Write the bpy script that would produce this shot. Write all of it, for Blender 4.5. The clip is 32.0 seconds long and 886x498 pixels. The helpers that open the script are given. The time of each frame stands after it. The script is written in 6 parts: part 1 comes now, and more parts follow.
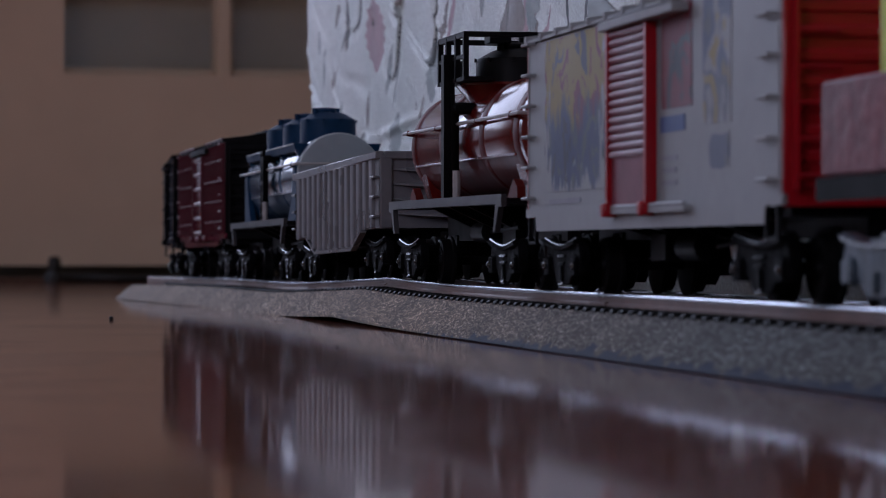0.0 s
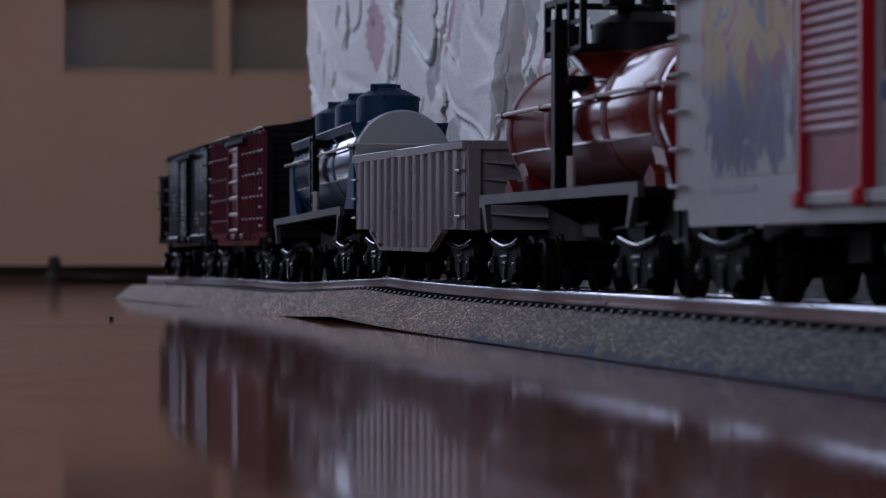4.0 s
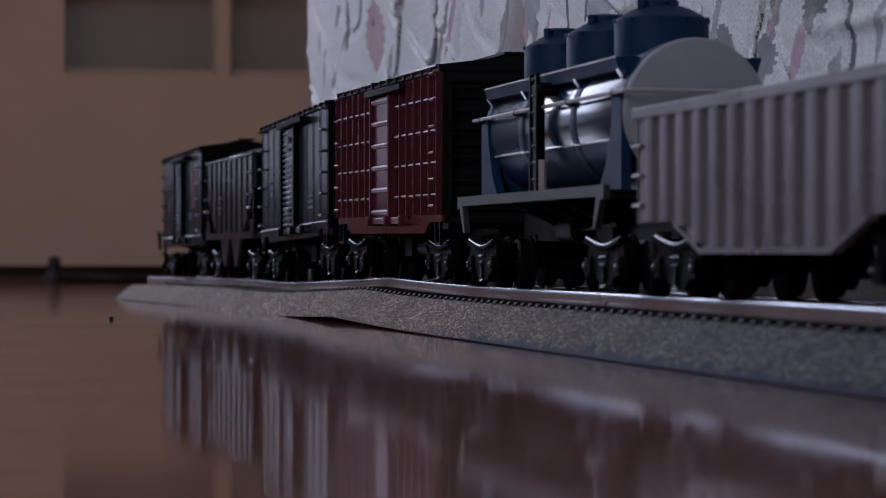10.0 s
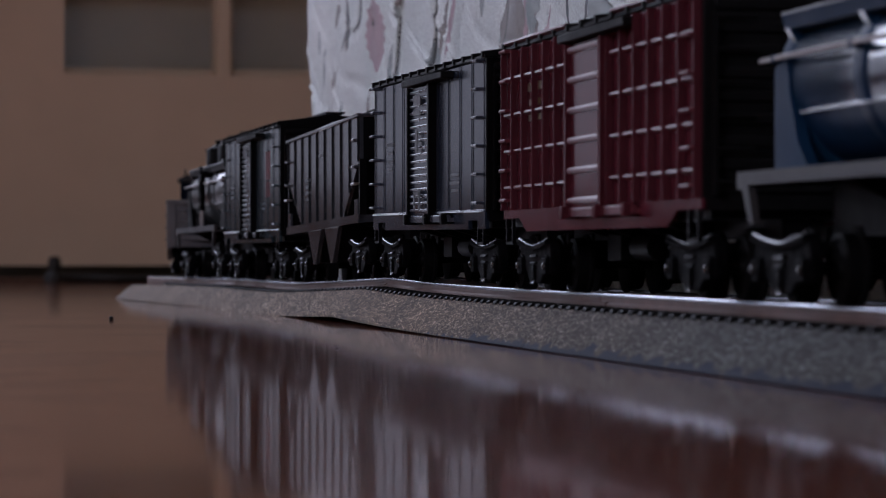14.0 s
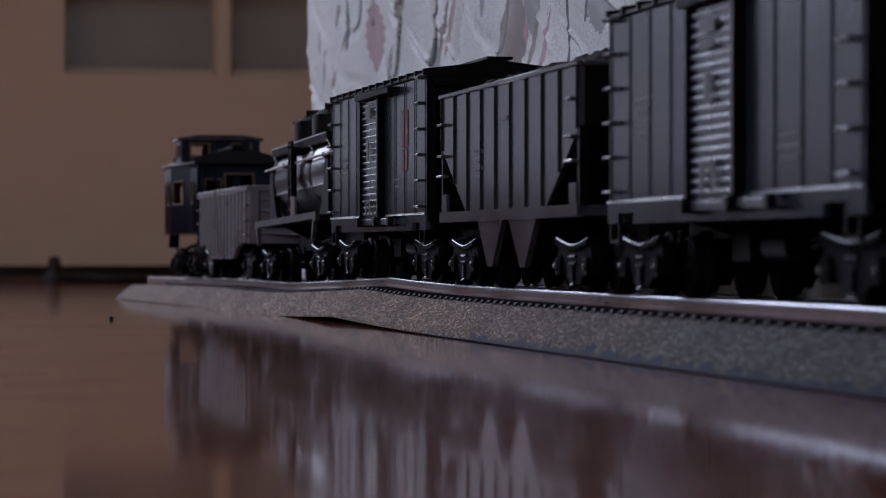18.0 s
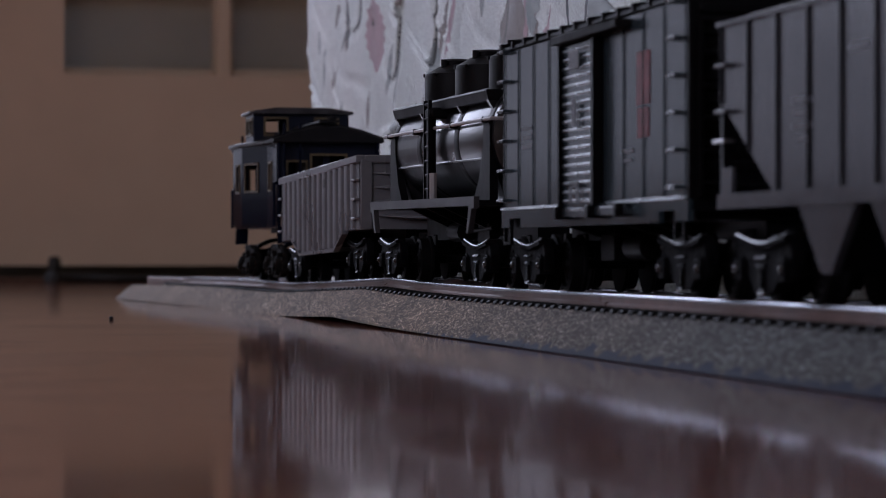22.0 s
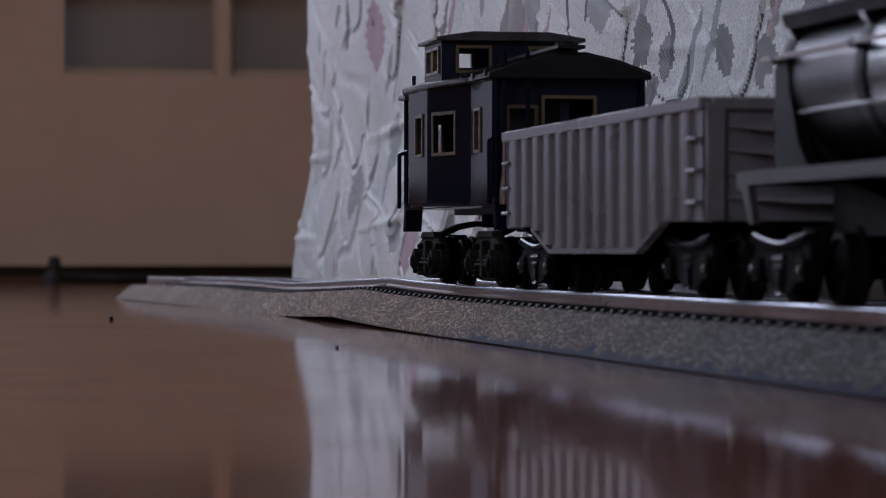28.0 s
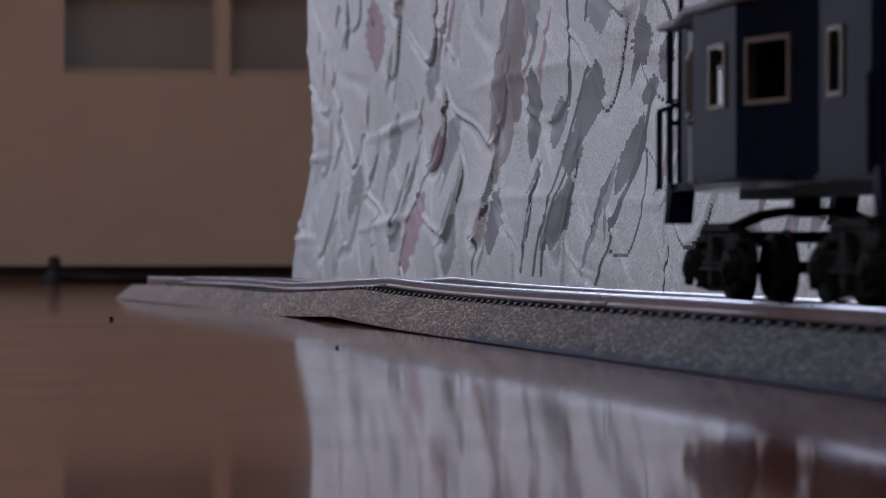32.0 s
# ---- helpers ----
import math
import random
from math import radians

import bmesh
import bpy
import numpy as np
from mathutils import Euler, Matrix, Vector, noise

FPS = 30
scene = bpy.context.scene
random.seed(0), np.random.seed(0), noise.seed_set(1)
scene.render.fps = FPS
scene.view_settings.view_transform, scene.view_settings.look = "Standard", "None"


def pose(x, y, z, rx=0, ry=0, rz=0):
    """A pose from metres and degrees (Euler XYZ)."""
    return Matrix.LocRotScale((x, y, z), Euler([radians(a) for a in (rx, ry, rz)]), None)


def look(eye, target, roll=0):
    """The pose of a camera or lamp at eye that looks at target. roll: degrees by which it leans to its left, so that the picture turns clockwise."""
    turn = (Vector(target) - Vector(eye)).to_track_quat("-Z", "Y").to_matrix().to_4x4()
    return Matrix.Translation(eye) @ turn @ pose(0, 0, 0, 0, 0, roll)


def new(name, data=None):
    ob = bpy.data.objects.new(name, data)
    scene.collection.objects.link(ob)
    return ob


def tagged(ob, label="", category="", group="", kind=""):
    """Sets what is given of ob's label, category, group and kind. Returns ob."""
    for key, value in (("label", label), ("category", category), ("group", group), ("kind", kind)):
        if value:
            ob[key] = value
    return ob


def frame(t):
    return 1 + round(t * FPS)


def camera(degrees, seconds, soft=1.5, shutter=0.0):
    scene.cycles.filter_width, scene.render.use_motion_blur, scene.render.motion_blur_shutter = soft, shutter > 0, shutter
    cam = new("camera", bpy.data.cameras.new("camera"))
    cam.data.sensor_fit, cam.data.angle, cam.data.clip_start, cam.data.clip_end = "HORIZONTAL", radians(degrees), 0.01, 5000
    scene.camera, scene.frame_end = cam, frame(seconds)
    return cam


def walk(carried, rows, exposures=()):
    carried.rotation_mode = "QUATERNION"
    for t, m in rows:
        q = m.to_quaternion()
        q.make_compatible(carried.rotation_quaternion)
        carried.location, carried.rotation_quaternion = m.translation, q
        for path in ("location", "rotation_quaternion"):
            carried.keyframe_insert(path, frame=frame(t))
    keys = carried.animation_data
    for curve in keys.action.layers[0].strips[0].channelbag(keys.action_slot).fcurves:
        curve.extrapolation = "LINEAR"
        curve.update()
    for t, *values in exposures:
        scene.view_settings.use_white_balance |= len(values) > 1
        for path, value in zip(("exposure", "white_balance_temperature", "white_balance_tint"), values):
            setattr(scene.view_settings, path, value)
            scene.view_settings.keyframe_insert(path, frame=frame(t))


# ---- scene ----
# The camera stands still on the floor beside the track.
EYE = (0.0, 0.0, 0.018)
TURN = 11.5
cam = camera(17.21, 32.0, soft=1.0)
cam.data.dof.use_dof = True
cam.data.dof.focus_distance = 0.70
cam.data.dof.aperture_fstop = 57.0
CAM_POSE = pose(EYE[0], EYE[1], EYE[2], 90.08, 0, -TURN)
walk(cam, [(0.0, CAM_POSE), (32.0, CAM_POSE)], exposures=[(0.0, -0.13, 5980, 31), (7.0, -0.13, 5980, 31), (9.0, -0.13, 6100, 31), (10.5, -0.13, 6280, 31), (12.0, -0.13, 6380, 31), (32.0, -0.13, 6380, 31)])

# ---- light: cool daylight through the window in the far wall ----
world = bpy.data.worlds.new("sky")
scene.world = world
world.use_nodes = True
wn = world.node_tree
sky = wn.nodes.new("ShaderNodeTexSky")
sky.sky_type = 'NISHITA'
sky.sun_disc = False
sky.sun_elevation = radians(25)
sky.sun_rotation = radians(140)
wn.links.new(sky.outputs[0], wn.nodes["Background"].inputs[0])
wn.nodes["Background"].inputs[1].default_value = 0.06

WIN_X0, WIN_X1, WIN_Z0, WIN_Z1 = -1.75, -0.04, 0.06, 1.98
LAMP_SPLIT_Z = 0.40
WALL_Y = 3.25
ROOM_X0, ROOM_X1, ROOM_Y0, CEIL = -2.6, 2.9, -2.6, 2.45


def lamp(name, x, y, z, w, h, watts, colour, target):
    data = bpy.data.lights.new(name, 'AREA')
    data.shape = 'RECTANGLE'
    data.size, data.size_y, data.energy, data.color = w, h, watts, colour
    ob = new(name, data)
    ob.matrix_world = look((x, y, z), target)
    return ob


lamp("window_daylight", (WIN_X0 + WIN_X1) / 2, WALL_Y + 0.02, (LAMP_SPLIT_Z + WIN_Z1) / 2,
     WIN_X1 - WIN_X0 - 0.04, WIN_Z1 - LAMP_SPLIT_Z - 0.04, 32.5, (0.74, 0.88, 1.0),
     ((WIN_X0 + WIN_X1) / 2, 0, (LAMP_SPLIT_Z + WIN_Z1) / 2))
# a weak lamp added underneath, for dim reflections in tanks and car sides
lamp("low_fill", (WIN_X0 + WIN_X1) / 2, WALL_Y + 0.02, (WIN_Z0 + LAMP_SPLIT_Z) / 2,
     WIN_X1 - WIN_X0 - 0.04, LAMP_SPLIT_Z - WIN_Z0 - 0.04, 0.52, (0.76, 0.88, 1.0),
     ((WIN_X0 + WIN_X1) / 2, 0, (WIN_Z0 + LAMP_SPLIT_Z) / 2))
# fill light for door, spread and car ends, in an added, unseen window
SIDE_Y0, SIDE_Y1, SIDE_Z0, SIDE_Z1 = -2.5, -0.9, 0.75, 2.05
lamp("side_fill", ROOM_X0 - 0.02, (SIDE_Y0 + SIDE_Y1) / 2, (SIDE_Z0 + SIDE_Z1) / 2,
     SIDE_Y1 - SIDE_Y0 - 0.04, SIDE_Z1 - SIDE_Z0 - 0.04, 31.0, (0.88, 0.94, 1.0),
     (0, (SIDE_Y0 + SIDE_Y1) / 2, (SIDE_Z0 + SIDE_Z1) / 2))


# ---- materials ----
def mat(name, colour, rough=0.5, metal=0.0, vary=0.12, scale=300.0, bump=0.0, bump_scale=None,
        coat=0.0, stretch=(1, 1, 1), colour2=None, spec=0.5):
    """A procedural surface: two scales of colour change, changing gloss, fine relief."""
    m = bpy.data.materials.new(name)
    m.use_nodes = True
    nt = m.node_tree
    b = nt.nodes["Principled BSDF"]
    tc = nt.nodes.new("ShaderNodeTexCoord")
    mp = nt.nodes.new("ShaderNodeMapping")
    mp.inputs["Scale"].default_value = stretch
    nt.links.new(tc.outputs["Object"], mp.inputs[0])
    n1 = nt.nodes.new("ShaderNodeTexNoise")
    n1.inputs["Scale"].default_value = scale
    n1.inputs["Detail"].default_value = 5
    n2 = nt.nodes.new("ShaderNodeTexNoise")
    n2.inputs["Scale"].default_value = scale * 0.13
    n2.inputs["Detail"].default_value = 3
    for n in (n1, n2):
        nt.links.new(mp.outputs[0], n.inputs[0])
    add = nt.nodes.new("ShaderNodeMath")
    add.operation = 'ADD'
    nt.links.new(n1.outputs[0], add.inputs[0])
    nt.links.new(n2.outputs[0], add.inputs[1])
    rng = nt.nodes.new("ShaderNodeMapRange")
    rng.inputs[1].default_value, rng.inputs[2].default_value = 0.7, 1.3
    nt.links.new(add.outputs[0], rng.inputs[0])
    mix = nt.nodes.new("ShaderNodeMix")
    mix.data_type = 'RGBA'
    lo = tuple(max(0.0, c * (1 - vary)) for c in colour)
    hi = colour2 if colour2 else tuple(min(1.0, c * (1 + vary)) for c in colour)
    mix.inputs[6].default_value = (*lo, 1)
    mix.inputs[7].default_value = (*hi, 1)
    nt.links.new(rng.outputs[0], mix.inputs[0])
    nt.links.new(mix.outputs[2], b.inputs["Base Color"])
    rr = nt.nodes.new("ShaderNodeMapRange")
    rr.inputs[1].default_value, rr.inputs[2].default_value = 0.3, 0.7
    rr.inputs[3].default_value, rr.inputs[4].default_value = rough * 0.8, min(1.0, rough * 1.25)
    nt.links.new(n2.outputs[0], rr.inputs[0])
    nt.links.new(rr.outputs[0], b.inputs["Roughness"])
    b.inputs["Metallic"].default_value = metal
    b.inputs["Coat Weight"].default_value = coat
    b.inputs["Coat Roughness"].default_value = 0.2
    b.inputs["Specular IOR Level"].default_value = spec
    if bump > 0:
        n3 = nt.nodes.new("ShaderNodeTexNoise")
        n3.inputs["Scale"].default_value = bump_scale or scale
        n3.inputs["Detail"].default_value = 4
        nt.links.new(mp.outputs[0], n3.inputs[0])
        bp = nt.nodes.new("ShaderNodeBump")
        bp.inputs["Strength"].default_value = bump
        bp.inputs["Distance"].default_value = 0.0004
        nt.links.new(n3.outputs[0], bp.inputs["Height"])
        nt.links.new(bp.outputs[0], b.inputs["Normal"])
    return m


M = {
    "oxide": mat("oxide_red_plastic", (0.125, 0.022, 0.036), 0.17, vary=0.2, bump=0.08, spec=0.38),
    "navy": mat("navy_plastic", (0.004, 0.007, 0.019), 0.11, vary=0.25, bump=0.06, spec=0.08),
    "slate": mat("slate_blue_plastic", (0.022, 0.032, 0.052), 0.18, vary=0.25, bump=0.06, spec=0.55),
    "steel": mat("dark_grey_plastic", (0.046, 0.050, 0.060), 0.18, vary=0.25, bump=0.06, spec=0.55),
    "green": mat("dark_teal_plastic", (0.036, 0.056, 0.068), 0.18, vary=0.25, bump=0.06, spec=0.55),
    "grey": mat("grey_plastic", (0.152, 0.155, 0.172), 0.3, vary=0.12, bump=0.2, spec=0.4),
    "black": mat("black_plastic", (0.004, 0.004, 0.005), 0.42, vary=0.3, bump=0.15, spec=0.08),
    "roof": mat("matt_black_roof", (0.007, 0.007, 0.008), 0.6, vary=0.3, bump=0.3, spec=0.1),
    "truck": mat("glossy_black_truck", (0.006, 0.006, 0.007), 0.26, vary=0.3, bump=0.2, spec=0.5),
    "blue": mat("glossy_blue_plastic", (0.006, 0.040, 0.090), 0.16, vary=0.2, coat=1.0),
    "red": mat("glossy_red_plastic", (0.125, 0.010, 0.008), 0.16, vary=0.15, coat=0.15),
    "ink": mat("glossy_black_tank", (0.008, 0.008, 0.010), 0.32, vary=0.3, coat=0.7),
    "oxide_gloss": mat("polished_red_edge", (0.15, 0.035, 0.048), 0.4, vary=0.2, spec=0.22),
    "slate_gloss": mat("polished_slate_edge", (0.050, 0.060, 0.085), 0.27, vary=0.2),
    "green_gloss": mat("polished_teal_edge", (0.030, 0.043, 0.052), 0.27, vary=0.2),
    "steel_gloss": mat("polished_grey_edge", (0.050, 0.054, 0.064), 0.27, vary=0.2),
    # red, slate, teal and grey posts carry the shade of their front faces
    "oxide_matt": mat("matt_shaded_red_post", (0.09, 0.018, 0.027), 0.7, vary=0.2, spec=0.12),
    "slate_matt": mat("matt_shaded_slate_post", (0.020, 0.024, 0.036), 0.7, vary=0.2, spec=0.12),
    "green_matt": mat("matt_shaded_teal_post", (0.012, 0.018, 0.023), 0.7, vary=0.2, spec=0.12),
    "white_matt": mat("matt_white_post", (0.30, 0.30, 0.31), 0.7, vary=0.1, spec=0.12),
    "steel_matt": mat("matt_shaded_grey_post", (0.014, 0.015, 0.018), 0.7, vary=0.2, spec=0.12),
    "bluematt": mat("satin_blue_plastic", (0.005, 0.032, 0.082), 0.5, vary=0.2, spec=0.12),
    "inkmatt": mat("satin_black_dome", (0.005, 0.005, 0.006), 0.5, vary=0.3, spec=0.1),
    "redmatt": mat("satin_red_plastic", (0.095, 0.009, 0.007), 0.5, vary=0.2, spec=0.12),
    "white": mat("white_plastic", (0.265, 0.283, 0.300), 0.5, vary=0.06, bump=0.1, spec=0.3),
    "cream": mat("pale_grey_disc", (0.255, 0.30, 0.335), 0.5, vary=0.06),
    "scarlet": mat("bright_red_plastic", (0.34, 0.006, 0.012), 0.3, vary=0.12, spec=0.5),
    "mauve": mat("mauve_red_door", (0.20, 0.050, 0.072), 0.45, vary=0.25, spec=0.25),
    "pink": mat("faded_pink_plastic", (0.15, 0.037, 0.048), 0.55, vary=0.5, bump=1.0),
    "lime": mat("yellow_green_plastic", (0.50, 0.52, 0.03), 0.5, vary=0.15),
    "gold": mat("gold_paint", (0.11, 0.08, 0.04), 0.4, vary=0.3),
    "emblem": mat("dull_red_emblem", (0.14, 0.022, 0.028), 0.5, vary=0.5, scale=600, spec=0.2),
    "printblue": mat("blue_print", (0.05, 0.09, 0.24), 0.5, spec=0.25),
    "printgrey": mat("grey_print", (0.20, 0.21, 0.25), 0.5),
    "faded": mat("faded_white_print", (0.105, 0.115, 0.13), 0.5, vary=0.5, scale=700, spec=0.2),
    "metal": mat("bare_metal", (0.55, 0.55, 0.56), 0.3, metal=1.0, vary=0.15),
    "wheel": mat("blackened_wheel", (0.004, 0.004, 0.0045), 0.6, spec=0.08, vary=0.2),
    "railhead": mat("nickel_silver_rail", (0.54, 0.56, 0.61), 0.22, metal=1.0, vary=0.12, scale=120),
    "railweb": mat("tarnished_rail_side", (0.165, 0.10, 0.085), 0.5, metal=0.15, vary=0.25, scale=200),
    "tie": mat("black_plastic_tie", (0.006, 0.006, 0.007), 0.6, vary=0.3, bump=0.3, spec=0.1),
    "blocker": mat("dark_sky_blocker", (0.05, 0.05, 0.055), 0.9, vary=0.2, scale=10),
    "darkroom": mat("dark_plaster", (0.10, 0.085, 0.07), 0.9, vary=0.1, scale=6),
    "plaster": mat("warm_plaster", (0.42, 0.345, 0.255), 0.85, vary=0.05, scale=8),
    "ceil": mat("ceiling_paint", (0.62, 0.58, 0.52), 0.9, vary=0.03, scale=8),
    "door": mat("cream_door_paint", (0.75, 0.60, 0.45), 0.42, vary=0.05, scale=14, bump=0.1),
    "curtain": mat("olive_curtain", (0.60, 0.47, 0.335), 0.9, vary=0.1, scale=30),
    "skirting": mat("brown_wood", (0.11, 0.055, 0.035), 0.4, vary=0.3, scale=12, stretch=(1, 8, 8)),
    "rubber": mat("black_rubber", (0.01, 0.01, 0.01), 0.6),
    "mattress": mat("mattress_ticking", (0.5, 0.5, 0.48), 0.9, vary=0.05, scale=40),
    "bedwood": mat("bed_frame_wood", (0.12, 0.07, 0.04), 0.5, vary=0.2, scale=20),
}


def ballast_material():
    """Moulded grey ballast: grains of grey and tan, with glints coloured in, and blue paint rubbed along its foot."""
    m = bpy.data.materials.new("moulded_ballast")
    m.use_nodes = True
    nt = m.node_tree
    b = nt.nodes["Principled BSDF"]
    tc = nt.nodes.new("ShaderNodeTexCoord")
    vo = nt.nodes.new("ShaderNodeTexVoronoi")
    vo.inputs["Scale"].default_value = 4300
    grainmap = nt.nodes.new("ShaderNodeMapping")
    grainmap.inputs["Scale"].default_value = (1, 0.26, 1)
    nt.links.new(tc.outputs["Object"], grainmap.inputs[0])
    nt.links.new(grainmap.outputs[0], vo.inputs[0])
    big = nt.nodes.new("ShaderNodeTexNoise")
    big.inputs["Scale"].default_value = 45
    big.inputs["Detail"].default_value = 4
    nt.links.new(tc.outputs["Object"], big.inputs[0])
    sep = nt.nodes.new("ShaderNodeSeparateColor")
    nt.links.new(vo.outputs["Color"], sep.inputs[0])
    ramp = nt.nodes.new("ShaderNodeValToRGB")
    e = ramp.color_ramp.elements
    e[0].position, e[0].color = 0.0, (0.032, 0.027, 0.023, 1)
    e[1].position, e[1].color = 0.78, (0.125, 0.103, 0.084, 1)
    # the palest grains are glints put into the colour
    top = ramp.color_ramp.elements.new(0.90)
    top.color = (0.45, 0.41, 0.36, 1)
    nt.links.new(sep.outputs[0], ramp.inputs[0])
    mr = nt.nodes.new("ShaderNodeMapRange")
    mr.inputs[1].default_value, mr.inputs[2].default_value = 0.3, 0.7
    mr.inputs[3].default_value, mr.inputs[4].default_value = 0.65, 1.15
    nt.links.new(big.outputs[0], mr.inputs[0])
    lump = nt.nodes.new("ShaderNodeTexVoronoi")
    lump.inputs["Scale"].default_value = 1100
    nt.links.new(grainmap.outputs[0], lump.inputs[0])
    lsep = nt.nodes.new("ShaderNodeSeparateColor")
    nt.links.new(lump.outputs["Color"], lsep.inputs[0])
    lr = nt.nodes.new("ShaderNodeMapRange")
    lr.inputs[3].default_value, lr.inputs[4].default_value = 0.78, 1.22
    nt.links.new(lsep.outputs[1], lr.inputs[0])
    both = nt.nodes.new("ShaderNodeMath")
    both.operation = 'MULTIPLY'
    nt.links.new(mr.outputs[0], both.inputs[0])
    nt.links.new(lr.outputs[0], both.inputs[1])
    mix = nt.nodes.new("ShaderNodeMix")
    mix.data_type = 'RGBA'
    mix.blend_type = 'MULTIPLY'
    mix.inputs[0].default_value = 1.0
    nt.links.new(ramp.outputs[0], mix.inputs[6])
    nt.links.new(both.outputs[0], mix.inputs[7])
    # lighter, warmer ballast far off, cooler and darker near: light put into colour
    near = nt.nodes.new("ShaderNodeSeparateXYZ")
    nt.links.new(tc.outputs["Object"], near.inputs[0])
    light_fade = nt.nodes.new("ShaderNodeMapRange")
    light_fade.inputs[1].default_value, light_fade.inputs[2].default_value = 0.42, 0.66
    light_fade.inputs[3].default_value, light_fade.inputs[4].default_value = 1.0, 0.0
    nt.links.new(near.outputs[1], light_fade.inputs[0])
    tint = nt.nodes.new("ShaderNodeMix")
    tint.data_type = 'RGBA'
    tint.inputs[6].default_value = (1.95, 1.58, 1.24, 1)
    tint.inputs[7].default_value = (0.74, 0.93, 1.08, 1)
    nt.links.new(light_fade.outputs[0], tint.inputs[0])
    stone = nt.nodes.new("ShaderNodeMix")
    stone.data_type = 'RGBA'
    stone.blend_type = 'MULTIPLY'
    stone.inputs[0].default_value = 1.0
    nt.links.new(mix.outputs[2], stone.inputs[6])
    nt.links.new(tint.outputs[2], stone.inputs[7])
    # ragged blue paint along the foot of the nearer sections
    xyz = nt.nodes.new("ShaderNodeSeparateXYZ")
    nt.links.new(tc.outputs["Object"], xyz.inputs[0])
    rag = nt.nodes.new("ShaderNodeTexNoise")
    rag.inputs["Scale"].default_value = 170
    rag.inputs["Detail"].default_value = 5
    nt.links.new(tc.outputs["Object"], rag.inputs[0])
    up = nt.nodes.new("ShaderNodeMapRange")
    up.inputs[1].default_value, up.inputs[2].default_value = 0.0004, 0.0030
    up.inputs[3].default_value, up.inputs[4].default_value = 0.22, -0.25
    nt.links.new(xyz.outputs[2], up.inputs[0])
    far = nt.nodes.new("ShaderNodeMapRange")
    far.inputs[1].default_value, far.inputs[2].default_value = 0.56, 0.72
    far.inputs[3].default_value, far.inputs[4].default_value = 0.0, -0.5
    nt.links.new(xyz.outputs[1], far.inputs[0])
    s1 = nt.nodes.new("ShaderNodeMath")
    nt.links.new(rag.outputs[0], s1.inputs[0])
    nt.links.new(up.outputs[0], s1.inputs[1])
    s2 = nt.nodes.new("ShaderNodeMath")
    nt.links.new(s1.outputs[0], s2.inputs[0])
    nt.links.new(far.outputs[0], s2.inputs[1])
    cut = nt.nodes.new("ShaderNodeMapRange")
    cut.inputs[1].default_value, cut.inputs[2].default_value = 0.53, 0.59
    nt.links.new(s2.outputs[0], cut.inputs[0])
    paint = nt.nodes.new("ShaderNodeMix")
    paint.data_type = 'RGBA'
    paint.inputs[7].default_value = (0.013, 0.024, 0.058, 1)
    nt.links.new(cut.outputs[0], paint.inputs[0])
    nt.links.new(stone.outputs[2], paint.inputs[6])
    nt.links.new(paint.outputs[2], b.inputs["Base Color"])
    b.inputs["Roughness"].default_value = 0.65
    b.inputs["Specular IOR Level"].default_value = 0.2
    bp = nt.nodes.new("ShaderNodeBump")
    bp.inputs["Strength"].default_value = 1.0
    bp.inputs["Distance"].default_value = 0.0004
    nt.links.new(vo.outputs["Distance"], bp.inputs["Height"])
    nt.links.new(bp.outputs[0], b.inputs["Normal"])
    return m


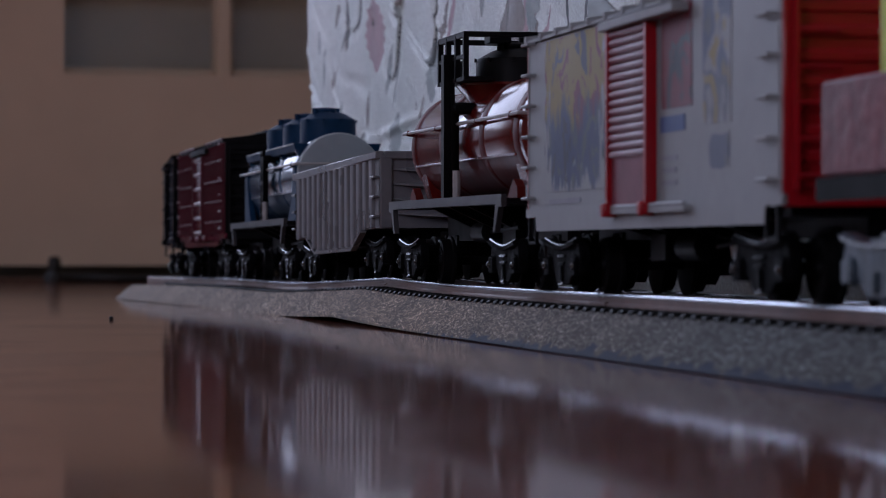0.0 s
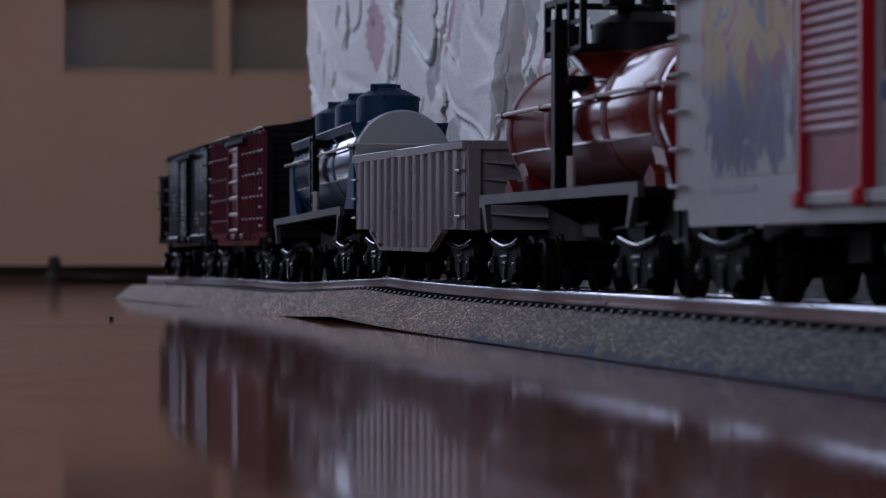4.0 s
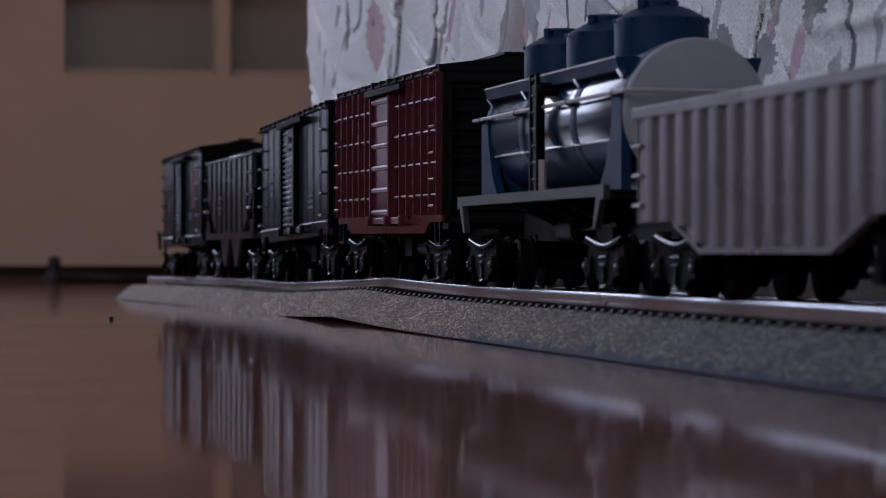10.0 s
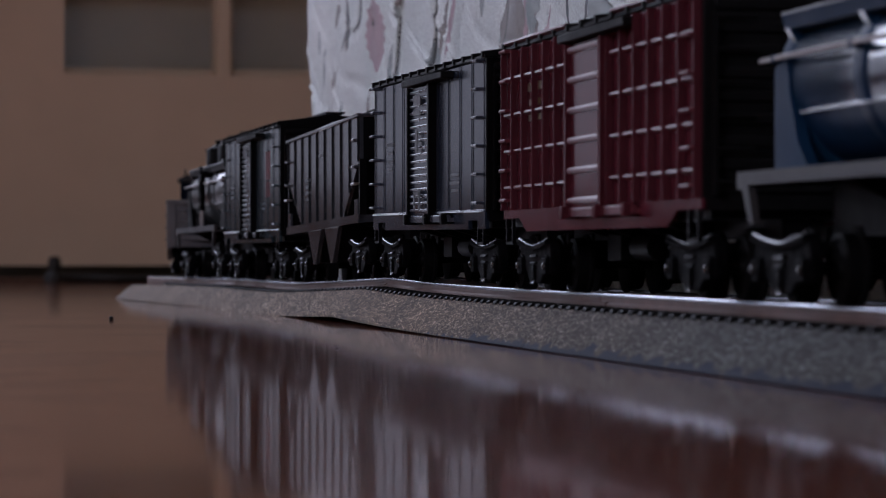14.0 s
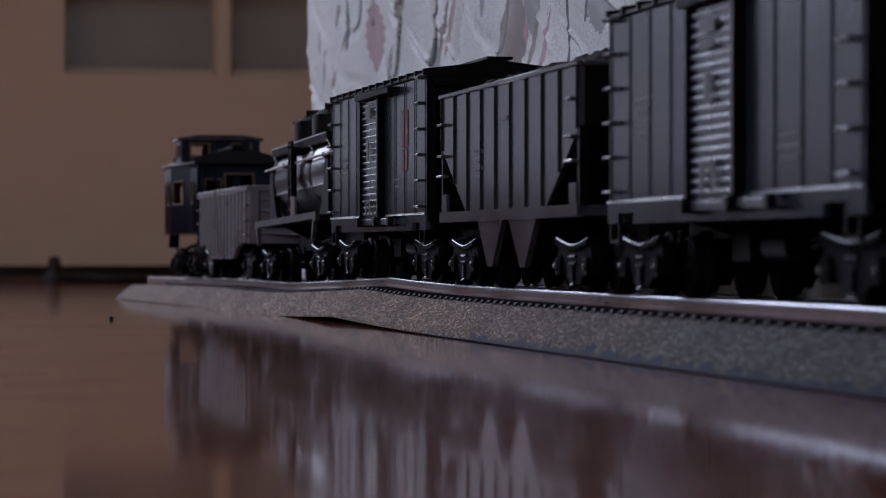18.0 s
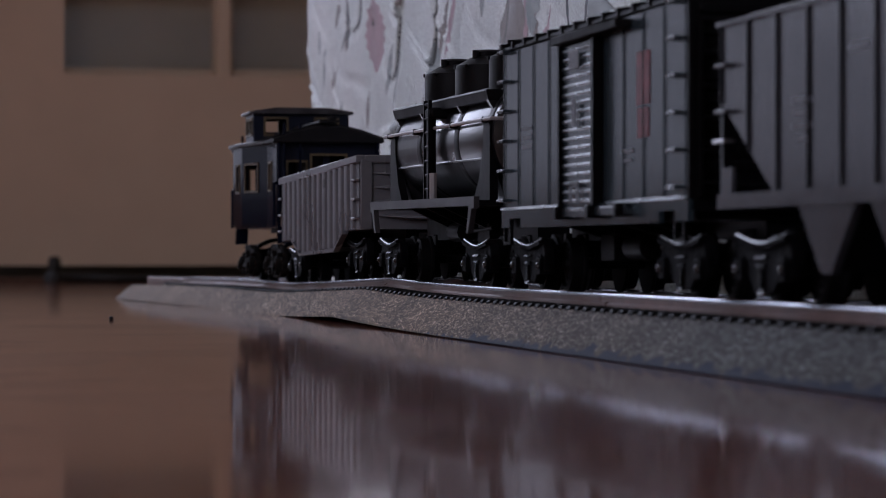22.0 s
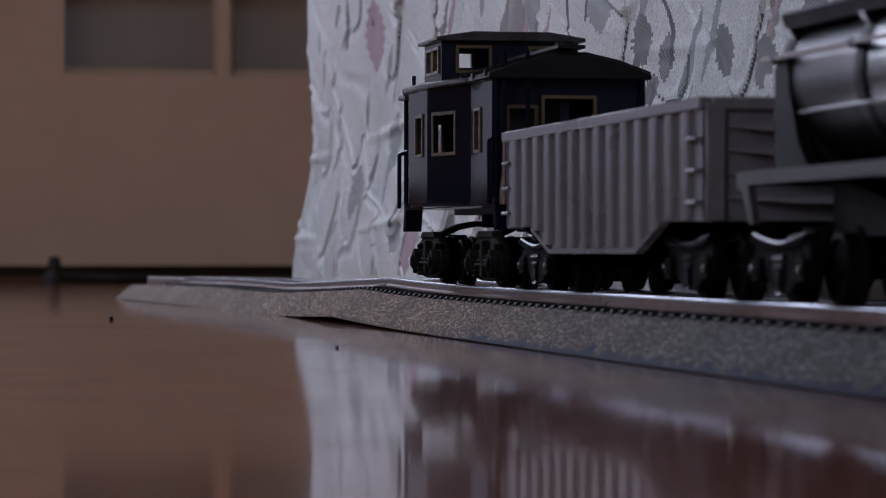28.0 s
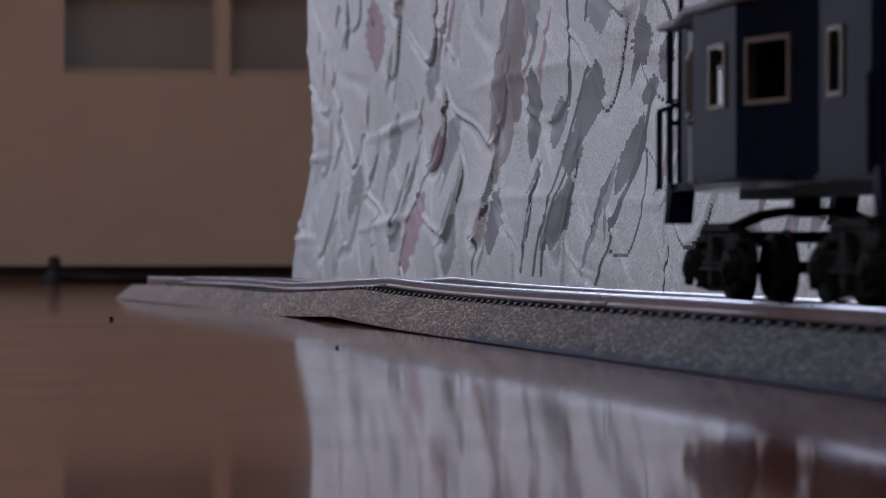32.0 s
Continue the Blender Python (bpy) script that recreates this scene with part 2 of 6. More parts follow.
def floor_material():
    """Glossy varnished red-brown boards with dust, scuffs and a slight wave."""
    m = bpy.data.materials.new("varnished_floor")
    m.use_nodes = True
    nt = m.node_tree
    b = nt.nodes["Principled BSDF"]
    tc = nt.nodes.new("ShaderNodeTexCoord")
    mp = nt.nodes.new("ShaderNodeMapping")
    mp.inputs["Scale"].default_value = (3, 26, 1)
    nt.links.new(tc.outputs["Object"], mp.inputs[0])
    grain = nt.nodes.new("ShaderNodeTexNoise")
    grain.inputs["Scale"].default_value = 5
    grain.inputs["Detail"].default_value = 6
    nt.links.new(mp.outputs[0], grain.inputs[0])
    ramp = nt.nodes.new("ShaderNodeValToRGB")
    ramp.color_ramp.elements[0].position = 0.3
    ramp.color_ramp.elements[0].color = (0.225, 0.047, 0.017, 1)
    ramp.color_ramp.elements[1].position = 0.75
    ramp.color_ramp.elements[1].color = (0.35, 0.092, 0.036, 1)
    nt.links.new(grain.outputs[0], ramp.inputs[0])
    dust = nt.nodes.new("ShaderNodeTexNoise")
    dust.inputs["Scale"].default_value = 260
    dust.inputs["Detail"].default_value = 4
    nt.links.new(tc.outputs["Object"], dust.inputs[0])
    patch = nt.nodes.new("ShaderNodeTexNoise")
    patch.inputs["Scale"].default_value = 9
    nt.links.new(tc.outputs["Object"], patch.inputs[0])
    dm = nt.nodes.new("ShaderNodeMath")
    dm.operation = 'MULTIPLY'
    nt.links.new(dust.outputs[0], dm.inputs[0])
    nt.links.new(patch.outputs[0], dm.inputs[1])
    dr = nt.nodes.new("ShaderNodeMapRange")
    dr.inputs[1].default_value, dr.inputs[2].default_value = 0.30, 0.46
    dr.inputs[4].default_value = 0.5
    nt.links.new(dm.outputs[0], dr.inputs[0])
    dmix = nt.nodes.new("ShaderNodeMix")
    dmix.data_type = 'RGBA'
    dmix.inputs[7].default_value = (0.34, 0.27, 0.24, 1)
    nt.links.new(dr.outputs[0], dmix.inputs[0])
    nt.links.new(ramp.outputs[0], dmix.inputs[6])
    nt.links.new(dmix.outputs[2], b.inputs["Base Color"])
    scuff = nt.nodes.new("ShaderNodeTexNoise")
    scuff.inputs["Scale"].default_value = 16
    scuff.inputs["Detail"].default_value = 5
    nt.links.new(tc.outputs["Object"], scuff.inputs[0])
    rr = nt.nodes.new("ShaderNodeMapRange")
    rr.inputs[1].default_value, rr.inputs[2].default_value = 0.35, 0.75
    rr.inputs[3].default_value, rr.inputs[4].default_value = 0.22, 0.34
    nt.links.new(scuff.outputs[0], rr.inputs[0])
    nt.links.new(rr.outputs[0], b.inputs["Roughness"])
    wave = nt.nodes.new("ShaderNodeTexNoise")
    wave.inputs["Scale"].default_value = 34
    wave.inputs["Detail"].default_value = 6
    nt.links.new(tc.outputs["Object"], wave.inputs[0])
    bp = nt.nodes.new("ShaderNodeBump")
    bp.inputs["Strength"].default_value = 1.0
    bp.inputs["Distance"].default_value = 0.00003
    b.inputs["Coat Weight"].default_value = 1.0
    b.inputs["Coat IOR"].default_value = 1.38
    b.inputs["Specular IOR Level"].default_value = 0.1
    b.inputs["Coat Roughness"].default_value = 0.06
    nt.links.new(bp.outputs[0], b.inputs["Coat Normal"])
    streak = nt.nodes.new("ShaderNodeMapping")
    streak.inputs["Scale"].default_value = (5, 70, 1)
    nt.links.new(tc.outputs["Object"], streak.inputs[0])
    ripple = nt.nodes.new("ShaderNodeTexNoise")
    ripple.inputs["Scale"].default_value = 1.0
    ripple.inputs["Detail"].default_value = 3
    nt.links.new(streak.outputs[0], ripple.inputs[0])
    mixed = nt.nodes.new("ShaderNodeMath")
    mixed.operation = 'MULTIPLY_ADD'
    mixed.inputs[1].default_value = 0.45
    nt.links.new(ripple.outputs[0], mixed.inputs[0])
    nt.links.new(wave.outputs[0], mixed.inputs[2])
    nt.links.new(mixed.outputs[0], bp.inputs["Height"])
    nt.links.new(bp.outputs[0], b.inputs["Normal"])
    return m


def fabric_material():
    """Woven pale blue-grey damask with fine thread relief and faint large stains of colour."""
    m = bpy.data.materials.new("quilted_damask")
    m.use_nodes = True
    nt = m.node_tree
    b = nt.nodes["Principled BSDF"]
    tc = nt.nodes.new("ShaderNodeTexCoord")
    big = nt.nodes.new("ShaderNodeTexNoise")
    big.inputs["Scale"].default_value = 14
    big.inputs["Detail"].default_value = 4
    nt.links.new(tc.outputs["Object"], big.inputs[0])
    ramp = nt.nodes.new("ShaderNodeValToRGB")
    e = ramp.color_ramp.elements
    e[0].position, e[0].color = 0.30, (0.70, 0.82, 0.81, 1)
    e[1].position, e[1].color = 0.70, (0.92, 0.98, 0.97, 1)
    nt.links.new(big.outputs[0], ramp.inputs[0])
    wv = nt.nodes.new("ShaderNodeTexWave")
    wv.bands_direction = 'Z'
    wv.inputs["Scale"].default_value = 1500
    wv.inputs["Distortion"].default_value = 6
    wv.inputs["Detail"].default_value = 3
    nt.links.new(tc.outputs["Object"], wv.inputs[0])
    wy = nt.nodes.new("ShaderNodeTexWave")
    wy.bands_direction = 'Y'
    wy.inputs["Scale"].default_value = 1000
    wy.inputs["Distortion"].default_value = 2.5
    nt.links.new(tc.outputs["Object"], wy.inputs[0])
    th = nt.nodes.new("ShaderNodeMath")
    th.operation = 'ADD'
    nt.links.new(wv.outputs["Fac"], th.inputs[0])
    nt.links.new(wy.outputs["Fac"], th.inputs[1])
    mr = nt.nodes.new("ShaderNodeMapRange")
    mr.inputs[2].default_value = 2.0
    mr.inputs[3].default_value, mr.inputs[4].default_value = 0.88, 1.0
    nt.links.new(th.outputs[0], mr.inputs[0])
    mix = nt.nodes.new("ShaderNodeMix")
    mix.data_type = 'RGBA'
    mix.blend_type = 'MULTIPLY'
    mix.inputs[0].default_value = 1.0
    nt.links.new(ramp.outputs[0], mix.inputs[6])
    nt.links.new(mr.outputs[0], mix.inputs[7])
    grit = nt.nodes.new("ShaderNodeTexNoise")
    grit.inputs["Scale"].default_value = 1500
    grit.inputs["Detail"].default_value = 3
    nt.links.new(tc.outputs["Object"], grit.inputs[0])
    gr = nt.nodes.new("ShaderNodeMapRange")
    gr.inputs[1].default_value, gr.inputs[2].default_value = 0.3, 0.7
    gr.inputs[3].default_value, gr.inputs[4].default_value = 0.68, 1.3
    nt.links.new(grit.outputs[0], gr.inputs[0])
    mix2 = nt.nodes.new("ShaderNodeMix")
    mix2.data_type = 'RGBA'
    mix2.blend_type = 'MULTIPLY'
    mix2.inputs[0].default_value = 1.0
    nt.links.new(mix.outputs[2], mix2.inputs[6])
    nt.links.new(gr.outputs[0], mix2.inputs[7])
    nt.links.new(mix2.outputs[2], b.inputs["Base Color"])
    b.inputs["Roughness"].default_value = 0.38
    b.inputs["Sheen Weight"].default_value = 0.15
    bp = nt.nodes.new("ShaderNodeBump")
    bp.inputs["Strength"].default_value = 0.5
    bp.inputs["Distance"].default_value = 0.0003
    nt.links.new(th.outputs[0], bp.inputs["Height"])
    nt.links.new(bp.outputs[0], b.inputs["Normal"])
    return m


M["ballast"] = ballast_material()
M["floor"] = floor_material()
M["fabric"] = fabric_material()
def woven(name, colour, keep):
    """Coloured threads hatched slantwise through the pale cloth; keep: how much of the pale thread shows."""
    m = mat(name, colour, 0.7, vary=0.3, scale=420, bump=0.5)
    nt = m.node_tree
    b = nt.nodes["Principled BSDF"]
    base = b.inputs["Base Color"].links[0].from_socket
    tc = nt.nodes.new("ShaderNodeTexCoord")
    mp = nt.nodes.new("ShaderNodeMapping")
    mp.inputs["Rotation"].default_value = (0.6, 0, 0)
    nt.links.new(tc.outputs["Object"], mp.inputs[0])
    wv = nt.nodes.new("ShaderNodeTexWave")
    wv.bands_direction = 'Z'
    wv.inputs["Scale"].default_value = 400
    wv.inputs["Distortion"].default_value = 3.5
    wv.inputs["Detail"].default_value = 3
    nt.links.new(mp.outputs[0], wv.inputs[0])
    rg = nt.nodes.new("ShaderNodeMapRange")
    rg.inputs[1].default_value, rg.inputs[2].default_value = 0.45, 0.7
    rg.inputs[4].default_value = keep
    nt.links.new(wv.outputs["Fac"], rg.inputs[0])
    mix = nt.nodes.new("ShaderNodeMix")
    mix.data_type = 'RGBA'
    mix.inputs[7].default_value = (0.74, 0.77, 0.79, 1)
    nt.links.new(rg.outputs[0], mix.inputs[0])
    nt.links.new(base, mix.inputs[6])
    nt.links.new(mix.outputs[2], b.inputs["Base Color"])
    return m


M["leaf"] = woven("woven_leaf_threads", (0.034, 0.056, 0.060), 0.5)
M["bark"] = woven("woven_brown_threads", (0.17, 0.14, 0.125), 0.5)
M["rose"] = woven("woven_rose_threads", (0.44, 0.29, 0.34), 0.4)
M["mist"] = woven("woven_pale_threads", (0.20, 0.27, 0.28), 0.6)
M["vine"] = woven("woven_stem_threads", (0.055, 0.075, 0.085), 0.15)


# ---- building blocks; sizes in millimetres ----
class Shape:
    def __init__(self):
        self.v, self.f = [], []

    def box(self, x0, x1, y0, y1, z0, z1):
        n = len(self.v)
        self.v += [(x, y, z) for z in (z0, z1) for x, y in ((x0, y0), (x1, y0), (x1, y1), (x0, y1))]
        for q in ((3, 2, 1, 0), (4, 5, 6, 7), (0, 1, 5, 4), (1, 2, 6, 5), (2, 3, 7, 6), (3, 0, 4, 7)):
            self.f.append(tuple(n + i for i in q))
        return self

    def prism(self, pts, a, b, axis):
        """A polygon drawn in the plane across axis (x: y,z; y: x,z; z: x,y), pushed from a to b."""
        n, k = len(self.v), len(pts)
        for d in (a, b):
            for p, q in pts:
                self.v.append({"x": (d, p, q), "y": (p, d, q), "z": (p, q, d)}[axis])
        self.f.append(tuple(n + i for i in range(k)))
        self.f.append(tuple(n + k + i for i in reversed(range(k))))
        for i in range(k):
            j = (i + 1) % k
            self.f.append((n + j, n + i, n + k + i, n + k + j))
        return self

    def rod(self, p, q, r, k=8, r2=None):
        p, q = Vector(p), Vector(q)
        d = (q - p).normalized()
        u = d.orthogonal().normalized()
        w = d.cross(u)
        n = len(self.v)
        for c, rad in ((p, r), (q, r if r2 is None else r2)):
            for i in range(k):
                t = 2 * math.pi * i / k
                self.v.append(tuple(c + rad * (u * math.cos(t) + w * math.sin(t))))
        self.f.append(tuple(n + i for i in reversed(range(k))))
        self.f.append(tuple(n + k + i for i in range(k)))
        for i in range(k):
            j = (i + 1) % k
            self.f.append((n + i, n + j, n + k + j, n + k + i))
        return self

    def lathe(self, prof, k, axis="z", at=(0, 0, 0)):
        """prof: (radius, height) pairs from one end to the other."""
        n = len(self.v)
        for r, h in prof:
            for i in range(k):
                t = 2 * math.pi * i / k
                a, b = r * math.cos(t), r * math.sin(t)
                p = {"z": (a, b, h), "y": (a, h, b), "x": (h, a, b)}[axis]
                self.v.append((p[0] + at[0], p[1] + at[1], p[2] + at[2]))
        for s in range(len(prof) - 1):
            for i in range(k):
                j = (i + 1) % k
                self.f.append((n + s * k + i, n + s * k + j, n + (s + 1) * k + j, n + (s + 1) * k + i))
        self.f.append(tuple(n + i for i in reversed(range(k))))
        m = n + (len(prof) - 1) * k
        self.f.append(tuple(m + i for i in range(k)))
        return self

    def mesh(self, name, material, bevel=0.0, smooth=True, unit=0.001, weld=False):
        me = bpy.data.meshes.new(name)
        bm = bmesh.new()
        vs = [bm.verts.new((x * unit, y * unit, z * unit)) for x, y, z in self.v]
        for q in self.f:
            try:
                bm.faces.new([vs[i] for i in q])
            except ValueError:
                pass
        bmesh.ops.recalc_face_normals(bm, faces=bm.faces)
        if bevel:
            es = [e for e in bm.edges if len(e.link_faces) == 2 and e.calc_face_angle(0) > 0.6]
            bmesh.ops.bevel(bm, geom=es, offset=bevel * unit, segments=1, affect='EDGES', clamp_overlap=True)
        if weld:
            bmesh.ops.remove_doubles(bm, verts=bm.verts, dist=1e-6)
        bm.to_mesh(me)
        bm.free()
        me.materials.append(material)
        if smooth:
            for p in me.polygons:
                p.use_smooth = True
            me.set_sharp_from_angle(angle=radians(38))
        return me


def put(name, me, parent=None, at=(0, 0, 0), label="", turn=None):
    ob = new(name, me)
    ob.parent = parent
    ob.location = [c * 0.001 for c in at]
    if turn:
        ob.rotation_euler = [radians(a) for a in turn]
    if label:
        tagged(ob, label)
    return ob


def part(name, shape, material, parent, label="", bevel=0.0, at=(0, 0, 0)):
    return put(name, shape.mesh(name, material, bevel), parent, at, label)


def thing(name, label, category, group="", kind=""):
    return tagged(new(name), label, category, group, kind)


# ---- the path of the track ----
TRACK_X, CURVE_Y, RADIUS = 0.1485, 1.2212, 0.457
RAIL_TOP = 0.0105


def floor_z(y):
    d = y - 0.78
    if d <= -0.08:
        return 0.0
    if d < 0.08:
        return -0.006 * (d + 0.08) ** 2 / 0.32
    return -0.006 * d


def path(s):
    """The place and heading (0 is straight away from the camera) at s metres along the centre line."""
    if s <= CURVE_Y:
        x, y, a = TRACK_X, s, 0.0
    else:
        a = (s - CURVE_Y) / RADIUS
        if a < math.pi / 2:
            x, y = TRACK_X + RADIUS * (1 - math.cos(a)), CURVE_Y + RADIUS * math.sin(a)
        else:
            x, y, a = TRACK_X + RADIUS + (s - CURVE_Y - RADIUS * math.pi / 2), CURVE_Y + RADIUS, math.pi / 2
    z = floor_z(y) + 0.0013 * math.exp(-(abs(s - 0.755) / 0.055) ** 1.15) - 0.0009 * math.exp(-((s - 0.93) / 0.09) ** 2)
    return Vector((x, y, z)), a


def along(s, side, up):
    p, a = path(s)
    return (p.x + side * math.cos(a), p.y - side * math.sin(a), p.z + up)


def sweep(prof, s0, s1, step):
    """A closed profile of (side, up) metres carried along the track."""
    sh = Shape()
    n = max(1, round((s1 - s0) / step))
    k = len(prof)
    for i in range(n + 1):
        s = s0 + (s1 - s0) * i / n
        sh.v += [along(s, a, b) for a, b in prof]
    for i in range(n):
        for j in range(k):
            j2 = (j + 1) % k
            sh.f.append((i * k + j, i * k + j2, (i + 1) * k + j2, (i + 1) * k + j))
    sh.f.append(tuple(range(k)))
    sh.f.append(tuple(n * k + j for j in reversed(range(k))))
    return sh


# ---- the room ----
def slab(name, x0, x1, y0, y1, z0, z1, material, label, kind="structure", cat="wall"):
    me = Shape().box(x0, x1, y0, y1, z0, z1).mesh(name, material, unit=1.0, smooth=False)
    return tagged(put(name, me), label, cat, "", kind)


def build_room():
    sh = Shape()
    ys = [ROOM_Y0 - 0.1 + 0.1 * i for i in range(61)]
    for y in ys:
        sh.v += [(ROOM_X0 - 0.1, y, floor_z(y)), (ROOM_X1 + 0.1, y, floor_z(y))]
    for i in range(len(ys) - 1):
        sh.f.append((2 * i, 2 * i + 1, 2 * i + 3, 2 * i + 2))
    n = len(sh.v)
    for y in (ys[0], ys[-1]):
        sh.v += [(ROOM_X0 - 0.1, y, -0.1), (ROOM_X1 + 0.1, y, -0.1)]
    sh.f.append((n + 2, n + 3, n + 1, n))
    tagged(put("floor", sh.mesh("floor", M["floor"], unit=1.0)), "glossy red-brown varnished wooden floor with dust", "floor", "", "structure")
    slab("ceiling", ROOM_X0 - 0.1, ROOM_X1 + 0.1, ROOM_Y0 - 0.1, WALL_Y + 0.15, CEIL, CEIL + 0.1, M["ceil"], "plain off-white painted ceiling", cat="ceiling")
    sh = Shape()
    a, b = ROOM_X0 - 0.12, ROOM_X0
    sh.box(a, b, ROOM_Y0, SIDE_Y0, -0.05, CEIL).box(a, b, SIDE_Y1, WALL_Y, -0.05, CEIL)
    sh.box(a, b, SIDE_Y0, SIDE_Y1, -0.05, SIDE_Z0).box(a, b, SIDE_Y0, SIDE_Y1, SIDE_Z1, CEIL)
    tagged(put("wall_west", sh.mesh("wall_west", M["plaster"], unit=1.0, smooth=False)), "warm beige side wall with a window", "wall", "", "structure")
    slab("wall_east", ROOM_X1, ROOM_X1 + 0.12, ROOM_Y0, WALL_Y, -0.05, CEIL, M["plaster"], "warm beige plastered side wall")
    slab("wall_south", ROOM_X0, ROOM_X1, ROOM_Y0 - 0.12, ROOM_Y0, -0.05, CEIL, M["plaster"], "warm beige plastered rear wall")
    # far wall with the window opening and the door opening
    dx0, dx1, dz = 0.10, 0.93, 2.05
    sh = Shape()
    t = WALL_Y + 0.12
    sh.box(ROOM_X0, WIN_X0, WALL_Y, t, -0.05, CEIL)
    sh.box(WIN_X0, WIN_X1, WALL_Y, t, -0.05, WIN_Z0).box(WIN_X0, WIN_X1, WALL_Y, t, WIN_Z1, CEIL)
    sh.box(WIN_X1, dx0, WALL_Y, t, -0.05, CEIL)
    sh.box(dx0, dx1, WALL_Y, t, dz, CEIL).box(dx1, ROOM_X1, WALL_Y, t, -0.05, CEIL)
    tagged(put("wall_north", sh.mesh("wall_north", M["plaster"], unit=1.0, smooth=False)), "beige far wall with a window and a glazed door", "wall", "", "structure")
    # an unseen slab added outside, keeping the sky out of low reflections
    slab("sky_blocker", WIN_X0 - 1.2, WIN_X1 + 0.9, WALL_Y + 0.75, WALL_Y + 0.9, -0.05, 1.0, M["blocker"], "plain dark slab added outside to block the sky")
    # window frame
    win = thing("window_1", "tall white-framed window letting in cool daylight", "window", kind="structure")
    w = 45
    x0, x1, z0, z1 = WIN_X0 * 1000, WIN_X1 * 1000, WIN_Z0 * 1000, WIN_Z1 * 1000
    ya, yb = WALL_Y * 1000 - 12, WALL_Y * 1000 + 10
    for a in ((x0 - w, x1 + w, z0 - w, z0), (x0 - w, x1 + w, z1, z1 + w), (x0 - w, x0, z0, z1), (x1, x1 + w, z0, z1)):
        part("window_frame", Shape().box(a[0], a[1], ya, ya + 11, a[2], a[3]), M["white"], win, bevel=3)
    win = thing("window_2", "unseen white-framed side window, added for fill light", "window", kind="structure")
    y0, y1, z0, z1 = SIDE_Y0 * 1000, SIDE_Y1 * 1000, SIDE_Z0 * 1000, SIDE_Z1 * 1000
    xa = ROOM_X0 * 1000 + 1
    for a in ((y0 - w, y1 + w, z0 - w, z0), (y0 - w, y1 + w, z1, z1 + w), (y0 - w, y0, z0, z1), (y1, y1 + w, z0, z1)):
        part("window_frame", Shape().box(xa, xa + 11, a[0], a[1], a[2], a[3]), M["white"], win, bevel=3)
    # glazed door
    door = thing("door_1", "closed cream glazed door with narrow glazing bars", "door", kind="structure")
    y0, y1 = WALL_Y * 1000 + 20, WALL_Y * 1000 + 60
    b0, b1 = 4, 217
    top = 2035
    cols = ((236, 404), (427, 595), (618, 786))
    part("bottom_rail", Shape().box(122, 908, y0, y1, b0, b1), M["door"], door)
    part("top_rail", Shape().box(236, 786, y0, y1, top - 110, top), M["door"], door, bevel=3)
    part("stile", Shape().box(122, 236, y0, y1, b1, top), M["door"], door)
    part("stile", Shape().box(786, 908, y0, y1, b1, top), M["door"], door)
    for a, b in ((404, 427), (595, 618)):
        part("glazing_bar", Shape().prism([(a, y0 + 20), (a + 5, y0 + 6), (b - 5, y0 + 6), (b, y0 + 20), (b, y1 - 6), (a, y1 - 6)], b1 + 0.5, top - 110, "z"), M["door"], door)
    rows = 5
    ph = (top - 110 - b1) / rows
    pane = Shape().box(-84, 84, -2, 2, -ph / 2 + 8, ph / 2 - 8).mesh("pane", GLASS, smooth=False)
    bar = Shape().box(-84, 84, -10, 14, -8, 8).mesh("glazing_bar", M["door"], 2)
    for a, b in cols:
        for r in range(rows):
            put("pane", pane, door, ((a + b) / 2, y0 + 26, b1 + ph * (r + 0.5)))
            if r:
                put("glazing_bar", bar, door, ((a + b) / 2, y0 + 24, b1 + ph * r))
    # bottom beads of the panes
    for a, b in cols:
        part("bead", Shape().prism([(y0 + 1, b1), (y0 + 24, b1), (y0 + 24, b1 + 9)], a, b, "x"), M["door"], door)
    # what lies behind the door
    sh = Shape().box(0.0, 1.1, WALL_Y + 0.075, WALL_Y + 0.08, 0.03, 2.04)
    tagged(put("curtain", sh.mesh("curtain", M["curtain"], unit=1.0, smooth=False)), "dull olive curtain hanging behind the glazed door", "curtain")
    slab("wall_hall", -0.1, 1.2, WALL_Y + 0.6, WALL_Y + 0.7, -0.05, CEIL, M["darkroom"], "dark wall of the hall behind the door")
    for nm, a, b in (("jamb", 100, 121), ("jamb", 909, 930)):
        tagged(put("door_" + nm, Shape().box(a, b, WALL_Y * 1000 - 8, WALL_Y * 1000 + 118, -40, 2050).mesh("door_jamb", M["door"], 2)), "cream painted door jamb", "door frame", "", "structure")
    tagged(put("threshold", Shape().box(121, 909, WALL_Y * 1000 + 2, WALL_Y * 1000 + 110, -40, -9).mesh("threshold", M["skirting"], 2)), "dark brown wooden door threshold", "threshold", "", "structure")
    for i, (a, b) in enumerate(((ROOM_X0 * 1000, 99), (931, ROOM_X1 * 1000))):
        tagged(put("baseboard", Shape().box(a, b, WALL_Y * 1000 - 14, WALL_Y * 1000, -40, 95).mesh("baseboard", M["skirting"], 3)), "brown wooden baseboard along the wall", "baseboard", "", "structure")


GLASS = bpy.data.materials.new("clear_glass")
GLASS.use_nodes = True
gb = GLASS.node_tree.nodes["Principled BSDF"]
gb.inputs["Transmission Weight"].default_value = 1.0
gb.inputs["Roughness"].default_value = 0.04
gb.inputs["Base Color"].default_value = (0.9, 0.92, 0.9, 1)
build_room()


